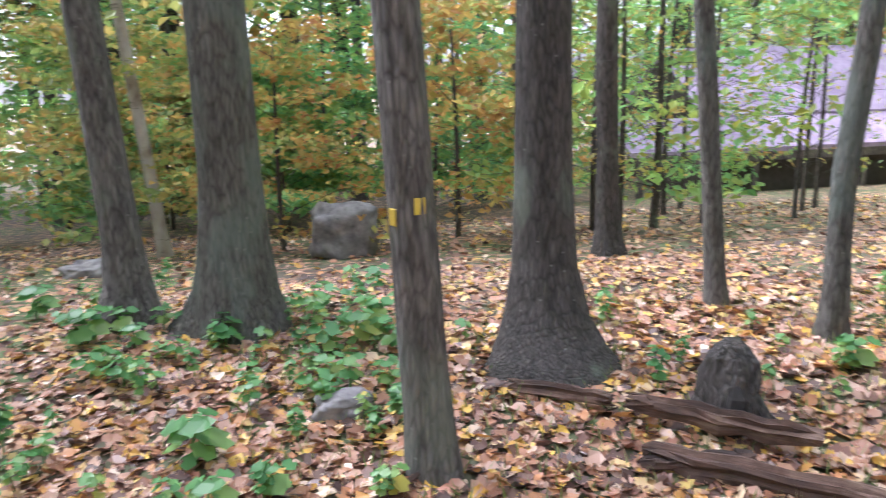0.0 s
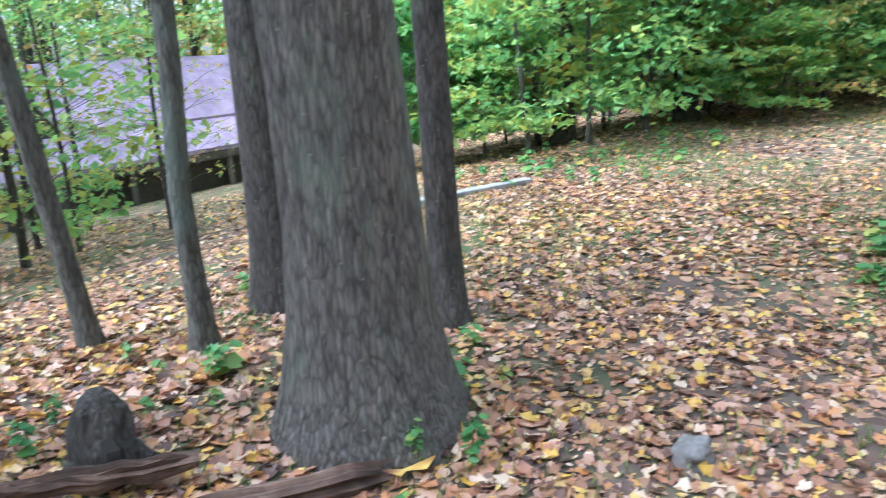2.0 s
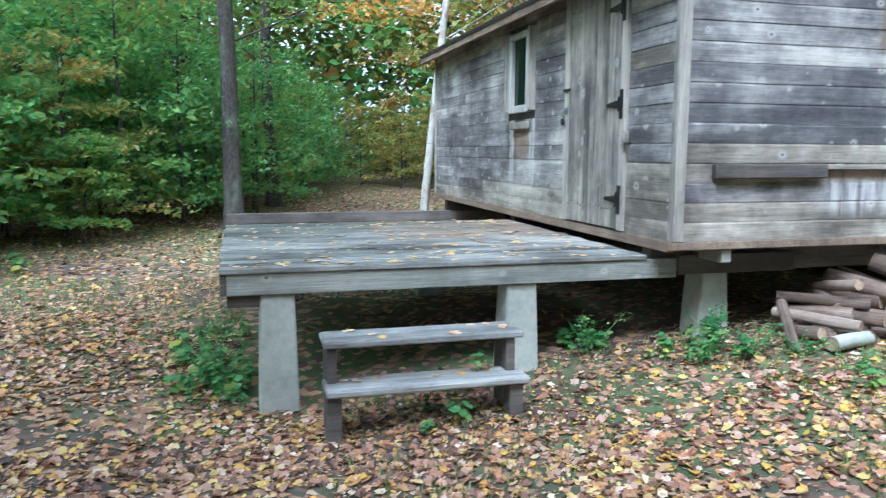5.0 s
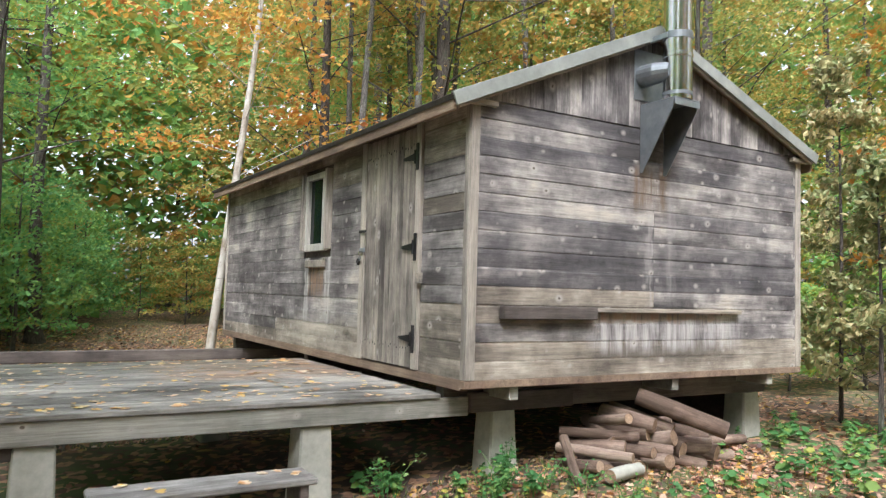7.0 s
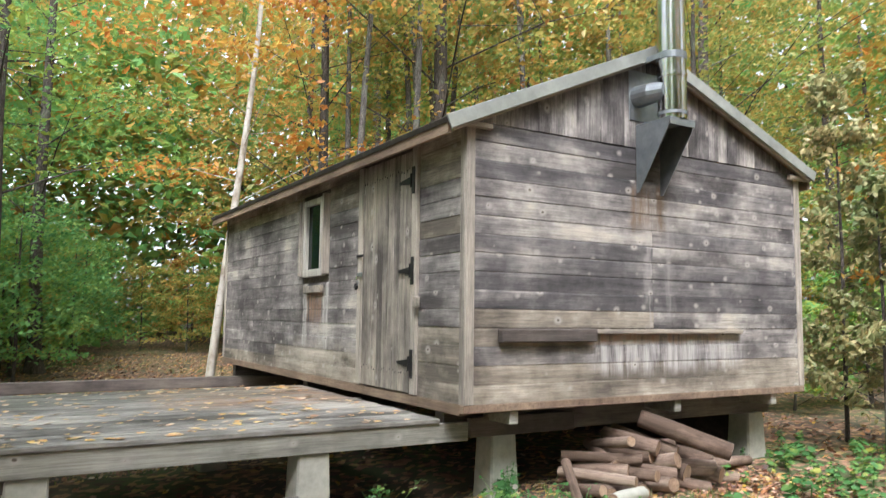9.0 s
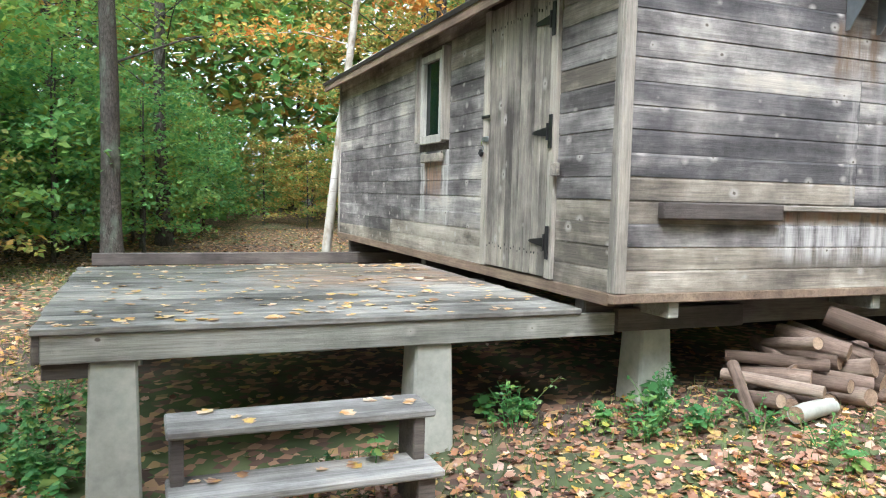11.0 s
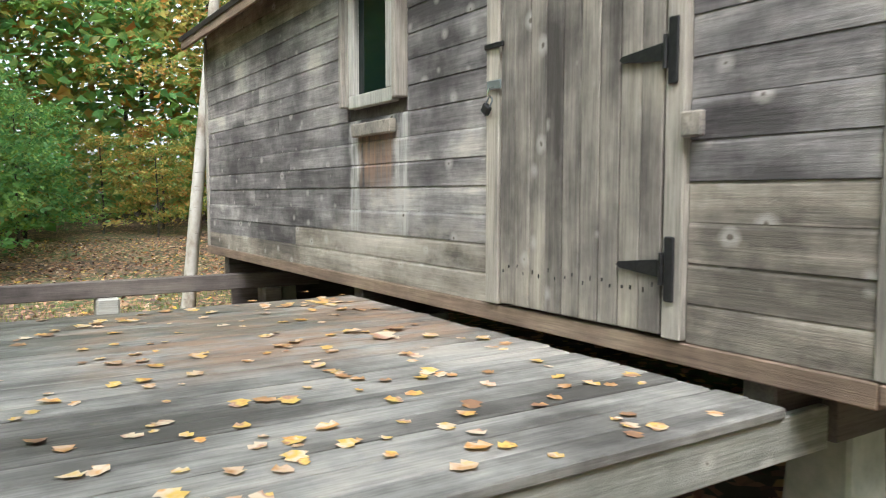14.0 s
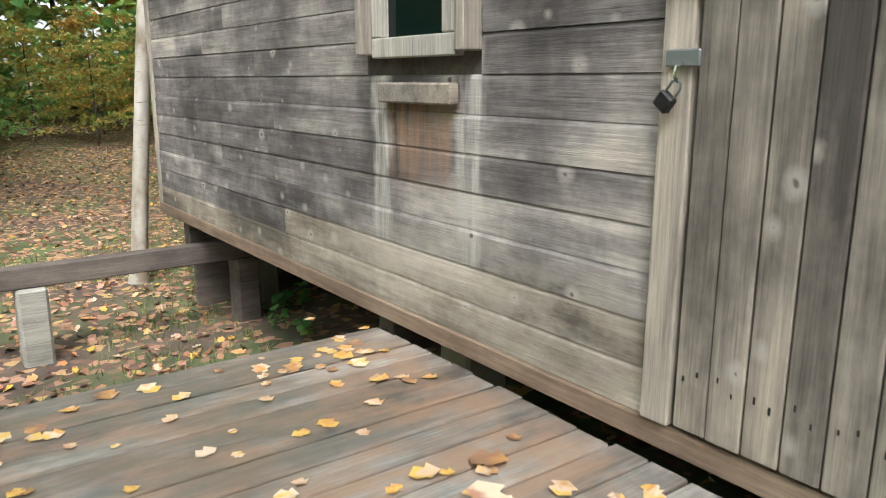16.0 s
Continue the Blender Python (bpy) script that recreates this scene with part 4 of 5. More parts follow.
def clear(x, y):
    """Where no wood stands: the lawn, the cabin, the walk, the track behind and the neighbour's house."""
    if -7.6 < x < 6.2 and -13 < y < 8.6:
        return True
    if x > -6.4 + max(0, (y - 4) * 0.42) and x < 0 and y < 14 and y > 0:
        return True
    if -11.5 < x <= -7.6 and -8 < y < 4.5:
        return True
    if -24 < x < -15.5 and 0.5 < y < 14:
        return True
    if 6 < x < 8.6 and -6 < y < 2.5:
        return True
    if -15.5 <= x <= -11.5 and -4.5 < y < 5 and (x * 7.3 + y * 3.1) % 1 < 0.72:
        return True
    k = -0.2 + (y - 8) * 0.23
    if 8.6 <= y < 40 and k - 3.8 < x < k + 2.6:
        return True
    return False


def fits(x, y, gap):
    if clear(x, y) or any((x - a) ** 2 + (y - c) ** 2 < gap * gap for a, c in spots):
        return False
    spots.append((x, y))
    return True


originals = {}


def put_tree(i, x, y, s):
    m = Matrix.Translation(planted(x, y, -0.02)) @ Matrix.Rotation(R.uniform(0, 6.28), 4, "Z") @ Matrix.Diagonal((s, s, s, 1))
    if i in originals:
        copy_thing(originals[i], m)
        return
    if i < 10:
        h, r, lm, bk, lab, sd = KINDS[i]
        originals[i] = tree((0, 0, 0), h, r, (0.01, 0.015), bk, lm, lab, sd, "woodland trees", limbs=26, first=0.24, reach=3.6, per=84, spread=1.0, leaf=0.12, flare=1.5, sides=9, flat=0.2)
    else:
        h, r, lm, lab, sd = BUSH[i - 10]
        originals[i] = tree((0, 0, 0), h, r, (0.03, 0.02), bark_far, lm, lab, sd, "understorey saplings", limbs=26, first=0.03, reach=h * 0.5, per=25, spread=h * 0.125, leaf=0.155, flare=1.2, sides=6, name="sapling")
    originals[i].matrix_basis = m


# understorey along the lawn's edge and round the clearing
n = 0
while n < 105:
    a = R.random()
    if a < 0.45:
        t = R.random()
        x, y = -7.6 + 4.6 * t + R.uniform(-4.5, -0.2), 3.6 + 11 * t + R.uniform(-1, 4)
    elif a < 0.62:
        x, y = R.uniform(-3, 1), R.uniform(14.5, 24)
    elif a < 0.82:
        x, y = R.uniform(6.3, 14), R.uniform(-3, 18)
    else:
        x, y = R.uniform(-20, -11.6), R.uniform(-14, 2)
        if R.random() < 0.45:
            continue
    if fits(x, y, 1.05):
        i = R.choice((10, 10, 11, 11, 13, 12)) if a < 0.62 else R.choice((10, 11, 12, 12, 13))
        put_tree(i, x, y, R.uniform(0.75, 1.25))
        n += 1
n = 0
while n < 96:
    a = R.random()
    if a < 0.32:
        x, y = R.uniform(-12, 14), R.uniform(9, 22)
    elif a < 0.58:
        x, y = R.uniform(6.5, 17), R.uniform(-6, 18)
    elif a < 0.74:
        x, y = R.uniform(-30, -11.5), R.uniform(-20, 20)
    else:
        x, y = R.uniform(-16, 12), R.uniform(-26, -12)
    if fits(x, y, 1.7):
        left = x < -8
        i = R.choice((0, 4, 1, 3, 0)) if left else R.choice((1, 2, 3, 4, 0, 1, 3))
        put_tree(i, x, y, R.uniform(0.8, 1.25))
        n += 1

# deeper woods closing the view behind the lawn and down the slope
n = 0
while n < 50:
    a = R.random()
    if a < 0.68:
        x, y = R.uniform(-24, -4), R.uniform(19, 34)
    else:
        x, y = R.uniform(-33, -14), R.uniform(-22, -1)
    if fits(x, y, 1.5):
        put_tree(R.choice((0, 4, 10, 11, 1, 10) if a < 0.68 else (0, 4, 0, 11, 1, 2)), x, y, R.uniform(0.9, 1.3))
        n += 1
# sparse twiggy saplings in front of the house
twig = None
for k in range(12):
    x, y = R.uniform(-14.6, -10.8), R.uniform(-2.6, 3.6)
    m = Matrix.Translation(planted(x, y, -0.02)) @ Matrix.Rotation(R.uniform(0, 6.28), 4, "Z") @ Matrix.Diagonal((*(R.uniform(0.7, 1.2),) * 3, 1))
    if twig is None:
        twig = tree((0, 0, 0), 5.0, 0.035, (0.02, 0.01), bark_far, leaf_yellow, "sparse twiggy sapling with a few yellow leaves", 140, "understorey saplings", limbs=22, first=0.08, reach=1.5, per=4, spread=0.4, leaf=0.10, flare=1.2, sides=6, name="sapling")
        twig.matrix_basis = m
    else:
        copy_thing(twig, m)
# dark trunks at the lawn's edge
for i, x, y, sc in ((0, -8.7, 6.8, 1.0), (4, -7.4, 9.4, 1.1), (0, -2.2, 17.0, 1.0)):
    put_tree(i, x, y, sc)
# tall thin stems behind the cabin, leafy only near their tops
stem = None
for k in range(22):
    x, y = 0.8 + 0.6 * k + R.uniform(-0.3, 0.3), 8.8 + R.uniform(0, 3.5)
    m = Matrix.Translation(planted(x, y, -0.02)) @ Matrix.Rotation(R.uniform(0, 6.28), 4, "Z") @ Matrix.Diagonal((*(R.uniform(0.85, 1.15),) * 3, 1))
    if clear(x, y):
        continue
    if stem is None:
        stem = tree((0, 0, 0), 13.0, 0.085, (0.012, 0.02), bark_stem, leaf_yellow, "tall thin grey stem with yellow leaves near its top", 130, "woodland trees", limbs=14, first=0.55, reach=2.0, per=34, spread=0.7, leaf=0.15, flare=1.3, sides=9)
        stem.matrix_basis = m
    else:
        copy_thing(stem, m)
# bright yellow saplings at the end of the track
for x, y, sc in ((2.7, 22.5, 1.0), (4.6, 23.5, 1.2), (3.5, 25.5, 1.3), (1.4, 24.0, 1.1)):
    put_tree(12, x, y, sc)

# far woods all round: too many and too distant to count
rg = np.random.default_rng(77)


def far_woods(label, count, clumps, material, lo, hi, seed):
    q = np.random.default_rng(seed)
    cs, ns, ss = [], [], []
    for _ in range(clumps):
        a, d = (q.uniform(-0.2, 2.1) if q.random() < 0.55 else q.uniform(0, 2 * np.pi)), q.uniform(25, 44)
        cx, cy = -3 + math.cos(a) * d, 2 + math.sin(a) * d
        k = int(count / clumps * q.uniform(0.6, 1.4))
        rr, zz = q.uniform(1.2, 3.0), q.uniform(lo, hi)
        c = q.normal(0, 1, (k, 3)) * np.array((rr, rr, rr * 0.45)) + np.array((cx, cy, ground_z(cx, cy) + zz))
        cs.append(c)
        ns.append(np.stack([q.normal(0, 0.6, k), q.normal(0, 0.6, k), np.ones(k)], 1))
        ss.append(q.uniform(0.34, 0.72, k))
    me = leaf_mesh("far_woods", np.concatenate(cs), np.concatenate(ns), np.concatenate(ss), q, material)
    return tagged(new("far_woods", me), label, "woods", kind="stuff")


far_woods("distant green undergrowth and woods", 85000, 640, leaf_green, -0.3, 14, 1)
far_woods("distant yellow autumn woods", 85000, 640, leaf_yellow, 0.5, 20, 2)
far_woods("distant orange autumn woods", 22000, 170, leaf_orange, 3, 20, 3)
bm = bmesh.new()
for _ in range(150):
    a, d = rg.uniform(0, 2 * np.pi), rg.uniform(25, 44)
    x, y = -3 + math.cos(a) * d, 2 + math.sin(a) * d
    z = ground_z(x, y)
    tube([(x, y, z - 0.2), (x + rg.normal(0, 0.2), y, z + 7), (x + rg.normal(0, 0.5), y, z + 15)], [rg.uniform(0.1, 0.2), 0.09, 0.03], 6, bm, cap=False)
tagged(part("far_trunks", bm, bark_far), "distant thin dark tree trunks", "woods", kind="stuff")

# young pines beside the cabin
def pine(x, y, h, seed, label):
    q = random.Random(seed)
    rg = np.random.default_rng(seed)
    ob = thing("pine_sapling", planted(x, y), label, "tree", "young pines")
    bm = tube([(0, 0, -0.1), (0.02, 0, h * 0.5), (0.0, 0.03, h)], [0.03, 0.02, 0.006], 7)
    cs, ns, ss = [], [], []
    for k in range(int(h * 13)):
        z = h * (0.12 + 0.86 * q.random())
        a = q.uniform(0, 6.28)
        L = (0.95 * (1 - z / h) + 0.22) * q.uniform(0.6, 1.1)
        d = Vector((math.cos(a), math.sin(a), q.uniform(0.1, 0.5)))
        tube([(0.01, 0.01, z), Vector((0.01, 0.01, z)) + d * L], [0.007, 0.003], 4, bm, cap=False)
        for tt in np.linspace(0.4, 1, 5):
            p = Vector((0, 0, z)) + d * L * tt
            kk = 16
            cs.append(np.array(p) + rg.normal(0, 0.06, (kk, 3)))
            ns.append(rg.normal(0, 1, (kk, 3)))
            ss.append(rg.uniform(0.06, 0.12, kk))
    part("trunk", bm, bark_far, ob)
    me = leaf_mesh("needles", np.concatenate(cs), np.concatenate(ns), np.concatenate(ss), rg, needle_mat)
    cr = new("needles", me)
    cr.parent = ob
    return ob


pine(5.05, -0.35, 3.0, 5, "young pine with browning needles beside the cabin")
pine(5.9, 0.6, 4.6, 6, "taller young pine with thin brown-green needles")
pine(6.5, -1.0, 3.8, 7, "young pine with sparse browning needles")

tree(planted(6.0, -0.5), 3.6, 0.03, (0.03, 0.0), bark_far, leaf_orange, "slim sapling with sprays of orange leaves beside the pines", 150, "understorey saplings", limbs=12, first=0.45, reach=1.3, per=12, spread=0.35, leaf=0.10, flare=1.2, sides=6, name="sapling")

# ---- neighbour's house on the lower ground ----
house = thing("house", (-20, 7.5, ground_z(-18.5, 5) - 0.3), "dark brown house with a faded lilac roof down the slope", "house")
hz = -house.location.z
part("wall", box(-3.8, 1.2, -3.2, 5.8, 0, hz - 0.55, 0.01), brown_wall, house)
for y in (-3.1, 5.8):
    gbm = bmesh.new()
    v = [gbm.verts.new((xx, yy, zz + hz)) for yy in (y, y + 0.08) for xx, zz in ((-4.2, 0.1), (0.2, 0.1), (-2.0, 1.7))]
    gbm.faces.new(v[:3]), gbm.faces.new(v[:2:-1])
    for k in range(3):
        gbm.faces.new((v[k], v[3 + k], v[3 + (k + 1) % 3], v[(k + 1) % 3]))
    part("gable", gbm, brown_wall, house)


def slab(xa, za, xb, zb, ya, yb, th=0.1):
    bm = bmesh.new()
    v = [bm.verts.new((x, y, z + hz)) for y in (ya, yb) for x, z in ((xa, za), (xb, zb), (xb, zb + th), (xa, za + th))]
    bm.faces.new(v[:4][::-1]), bm.faces.new(v[4:])
    for k in range(4):
        bm.faces.new((v[k], v[(k + 1) % 4], v[4 + (k + 1) % 4], v[4 + k]))
    return bm


part("roof", slab(0.25, 0.1, -2.0, 1.7, -3.2, 6.0), lilac, house, "faded lilac metal roof")
part("roof", slab(-4.4, 0.1, -2.0, 1.7, -3.2, 6.0), lilac, house)
part("porch_roof", slab(1.6, -0.55, 0.2, 0.06, -5.6, 6.0), lilac, house)
part("porch_beam", box(1.45, 1.6, -5.5, 5.9, hz - 0.75, hz - 0.56, 0.01), dark_wood, house)
for k in range(5):
    y = -5.4 + k * 2.8
    part("porch_post", box(1.46, 1.58, y, y + 0.12, 0, hz - 0.751, 0.01), dark_wood, house)

# ---- rock, stump, logs, edging ----
def boulder(at, size, seed, label, name="boulder", mat=None):
    q = random.Random(seed)
    bm = bmesh.new()
    bmesh.ops.create_icosphere(bm, subdivisions=4, radius=1)
    for v in bm.verts:
        c = v.co.copy()
        for a in range(3):
            c[a] = math.copysign(abs(c[a]) ** 0.62, c[a])
        k = 1 + 0.3 * noise.noise(c * 1.5 + Vector((seed, 0, 0))) - 0.16 * abs(noise.noise(c * 3.2 + Vector((seed, 3, 0)))) + 0.06 * noise.noise(c * 9)
        v.co = Vector((c.x * size[0], c.y * size[1], c.z * size[2])) * k
    ob = part(name, bm, mat or rock_mat, smooth=True)
    ob.location = at
    return tagged(ob, label, "rock")


boulder((-10.6, -4.78, ground_z(-10.6, -4.78) + 0.24), (0.26, 0.33, 0.30), 3, "large grey weathered boulder on the slope")
boulder((-10.6, -7.15, ground_z(-10.6, -7.15) + 0.03), (0.2, 0.28, 0.11), 4, "low pale flat stone among plants")
boulder((-6.3, -5.05, ground_z(-6.3, -5.05) + 0.03), (0.09, 0.13, 0.06), 5, "small grey stone in the leaves")
boulder((-3.9, -2.3, ground_z(-3.9, -2.3) + 0.02), (0.07, 0.09, 0.06), 6, "small grey stone in the leaves")


def rough_log(a, c, r, name, label, mat, seed, category="log", sides=18, group=""):
    """A log with ridged bark and broken ends."""
    q = random.Random(seed)
    a, c = Vector(a), Vector(c)
    L = (c - a).length
    pts = [Vector((L * k / 8 - L / 2, q.uniform(-0.008, 0.008), q.uniform(-0.008, 0.008))) for k in range(9)]
    rr = [r * q.uniform(0.86, 1.06) * (0.75 if k in (0, 8) else 1) for k in range(9)]
    bm = tube(pts, rr, sides, wob=0.10, rnd=q)
    ridge = [q.choice((0.72, 0.9, 1.0, 1.08, 1.16)) for _ in range(sides)]
    bm.verts.ensure_lookup_table()
    for k, v in enumerate(bm.verts):
        f = ridge[k % sides] * (1 + 0.3 * noise.noise((v.co.x * 9, (k % sides) * 0.8, seed)))
        v.co.y, v.co.z = v.co.y * f, v.co.z * f
        if k < sides or k >= 8 * sides:
            v.co.x += q.uniform(-0.09, 0.05) * min(1.0, r / 0.05) * (1 if v.co.x > 0 else -1)
    ob = part(name, bm, mat)
    d = (c - a).normalized()
    ob.matrix_basis = Matrix.Translation((a + c) / 2) @ d.to_track_quat("X", "Z").to_matrix().to_4x4()
    return tagged(ob, label, category, group)


def on(x, y, dz):
    return (x, y, ground_z(x, y) + dz)


rough_log(on(-5.93, -3.88, 0.09), on(-5.5, -3.36, 0.10), 0.046, "fallen_log", "brown rotting log lying in the leaf litter", log_wood, 1, group="fallen logs")
rough_log(on(-5.62, -3.95, 0.05), on(-4.85, -2.95, 0.05), 0.055, "fallen_log", "dark split rotting log beside the maple", log_wood, 2, group="fallen logs")
rough_log(on(-5.6, -4.0, 0.03), on(-5.45, -3.65, 0.09), 0.03, "branch", "short grey broken branch on the logs", log_wood, 3, "branch")
rough_log(on(-5.35, -5.3, 0.02), on(-5.75, -4.75, 0.03), 0.012, "branch", "thin dark stick on the leaves", log_wood, 4, "branch")
rough_log(on(-6.35, -4.3, 0.03), on(-6.0, -3.95, 0.07), 0.035, "branch", "blackened branch stub in the leaves", log_wood, 6, "branch")
st = thing("tree_stump", planted(-5.85, -3.5), "short charred grey tree stump in the leaves", "stump")
q = random.Random(8)
bm = tube([(0, 0, -0.1), (0.0, 0, 0.04), (-0.01, 0.0, 0.12), (-0.02, 0.01, 0.2), (-0.03, 0.02, 0.27), (-0.045, 0.03, 0.32), (-0.05, 0.03, 0.35)], [0.14, 0.125, 0.115, 0.115, 0.10, 0.075, 0.03], 16, wob=0.3, rnd=q)
part("stump_wood", bm, bark_dark, st)
bm = tube([(0.10, -0.045, -0.05), (0.115, -0.04, 0.06), (0.10, -0.03, 0.15), (0.075, -0.02, 0.20)], [0.045, 0.05, 0.042, 0.015], 10, wob=0.4, rnd=q)
part("charred_hollow", bm, char_mat, st, "black charred hollow")
for a, ln in ((2.2, 0.2), (-2.0, 0.17), (0.9, 0.15)):
    part("root", tube([(math.cos(a) * 0.07, math.sin(a) * 0.07, 0.12), (math.cos(a) * 0.14, math.sin(a) * 0.14, 0.04), (math.cos(a) * (0.14 + ln), math.sin(a) * (0.14 + ln), -0.04)], [0.05, 0.04, 0.015], 8, wob=0.25, rnd=q), bark_dark, st)
edge = thing("landscape_edging", (0, 0, 0), "pale weathered timber edging along the lawn", "edging", kind="structure")
for (xa, ya), (xb, yb) in (((-8.15, 0.45), (-7.75, 1.6)), ((-7.74, 1.62), (-7.25, 2.75))):
    a, c = Vector(on(xa, ya, 0.0)), Vector(on(xb, yb, 0.0))
    L = (c - a).length
    bm = box(-L / 2, L / 2, -0.07, 0.07, -0.08, 0.06, 0.01)
    ob = part("timber", bm, stone_pale, edge)
    ob.matrix_basis = Matrix.Translation((a + c) / 2) @ (c - a).to_track_quat("X", "Z").to_matrix().to_4x4()

# ---- firewood heap under the gable wall ----
R = random.Random(21)
heap = [(1.15 + 0.165 * k, 0) for k in range(10)] + [(1.25 + 0.17 * k, 1) for k in range(8)] + [(1.42 + 0.18 * k, 2) for k in range(6)] + [(1.62 + 0.19 * k, 3) for k in range(3)]


def firewood(x, y, z, r, L, yaw, tilt, mat, label):
    ob = thing("firewood_log", (x, y, z), label, "firewood", "firewood heap")
    q = random.Random(int(x * 1000 + z * 77))
    bm = tube([(-L / 2, 0, 0), (-L / 6, 0.01, 0), (L / 6, 0.006, 0.004), (L / 2, 0, 0)], [r, r * 1.03, r * 0.98, r * 0.96], 12, wob=0.12, rnd=q, cap=False)
    part("bark", bm, mat, ob, smooth=True)
    for s in (-1, 1):
        e = tube([(s * (L / 2 - 0.012), 0, 0), (s * (L / 2 - 0.002), 0, 0)], [r * 0.93, r * 0.92], 12)
        part("cut_end", e, cut_wood, ob, "pale sawn end")
    ob.matrix_basis = pose(x, y, z, 0, tilt, yaw)
    return ob


for x, lv in heap:
    r = R.uniform(0.042, 0.085)
    y = -0.02 + R.uniform(-0.14, 0.12) + 0.08 * lv
    firewood(x + R.uniform(-0.03, 0.03), y, ground_z(x, y) + 0.055 + lv * 0.11, r, R.uniform(0.42, 0.68), R.uniform(70, 160), R.uniform(-16, 16), firebark, "split and round firewood log with brown bark")
firewood(2.15, -0.2, ground_z(2.15, -0.2) + 0.47, 0.078, 0.8, 128, -18, firebark, "thick pale firewood log on top of the heap")
firewood(1.28, -0.40, ground_z(1.28, -0.40) + 0.07, 0.055, 0.42, 12, 0, concrete, "pale mint-grey firewood log in front of the heap")
firewood(0.98, -0.1, ground_z(1.0, 0) + 0.14, 0.04, 0.5, 70, -38, firebark, "split firewood stick leaning on the pier")
firewood(3.1, 0.15, ground_z(3.1, 0.2) + 0.1, 0.05, 1.0, 12, 4, firebark, "long grey branch lying behind the plants")

# ---- undergrowth ----
def plant(seed, leaves, size, tall):
    q = random.Random(seed)
    rg = np.random.default_rng(seed)
    ob = thing("seedling", (0, 0, 0), "small green woodland seedling with broad leaves", "plant", "undergrowth plants")
    bm = tube([(0, 0, -0.03), (0.01, 0, tall * 0.6), (0.02, 0.01, tall)], [0.005, 0.004, 0.002], 5)
    cs, ns = [], []
    for k in range(leaves):
        a, h = k * 2.4, tall * (0.35 + 0.65 * (k + 1) / leaves)
        rr = size * q.uniform(0.4, 0.9)
        p = (math.cos(a) * rr, math.sin(a) * rr, h + q.uniform(-0.02, 0.04))
        cs.append(p)
        ns.append((math.cos(a) * 0.5 + q.uniform(-0.3, 0.3), math.sin(a) * 0.5 + q.uniform(-0.3, 0.3), 1))
    part("stem", bm, leaf_plant, ob)
    lv = new("leaves", leaf_mesh("leaves", cs, ns, [size * q.uniform(0.8, 1.4) for _ in cs], rg, leaf_plant, lobed=True))
    lv.parent = ob
    tagged(lv, kind="stuff")
    return ob


def weed(x, y, tall, stems, seed, label):
    """A loose clump of thin stems with many small leaves."""
    q = random.Random(seed)
    rw = np.random.default_rng(seed)
    ob = thing("weed", planted(x, y), label, "plant", "weeds by the pier")
    cs, ns, ss = [], [], []
    for _ in range(stems):
        a, ln, h = q.uniform(0, 6.28), q.uniform(0.06, 0.22), tall * q.uniform(0.55, 1.1)
        d = Vector((math.cos(a), math.sin(a), 0))
        foot = d * q.uniform(0, 0.08)
        mid, tip = foot + d * ln * 0.4 + Vector((0, 0, h * 0.6)), foot + d * ln + Vector((0, 0, h))
        part("stem", tube([foot - Vector((0, 0, 0.03)), mid, tip], [0.004, 0.003, 0.0015], 5, cap=False), leaf_plant, ob)
        for k in range(int(h * 75)):
            t = q.uniform(0.15, 1)
            p = foot.lerp(mid, t / 0.6) if t < 0.6 else mid.lerp(tip, (t - 0.6) / 0.4)
            cs.append(p + Vector((q.gauss(0, 0.025), q.gauss(0, 0.025), q.gauss(0, 0.012))))
            ns.append((q.gauss(0, 0.5), q.gauss(0, 0.5), 1))
            ss.append(q.uniform(0.025, 0.055))
    lv = new("leaves", leaf_mesh("leaves", cs, ns, ss, rw, leaf_plant))
    lv.parent = ob
    tagged(lv, kind="stuff")
    return ob


for k, (x, y, tall, stems) in enumerate(((0.42, 0.05, 0.42, 9), (0.18, -0.12, 0.26, 10), (0.62, -0.15, 0.24, 9), (0.9, -0.3, 0.18, 9), (-0.42, 0.45, 0.36, 6), (1.0, -0.75, 0.16, 8), (-2.0, -0.1, 0.3, 3), (-3.3, 0.9, 0.34, 9), (-3.35, 1.6, 0.3, 9), (-3.3, 2.2, 0.28, 8))):
    weed(x, y, tall, stems, 200 + k, "loose grey-green weed with thin leafy stems beside the deck")
plants = [plant(s, n, sz, tl) for s, n, sz, tl in ((1, 8, 0.05, 0.09), (2, 14, 0.05, 0.14), (3, 22, 0.048, 0.21), (4, 12, 0.062, 0.11))]
R = random.Random(5)
places = []
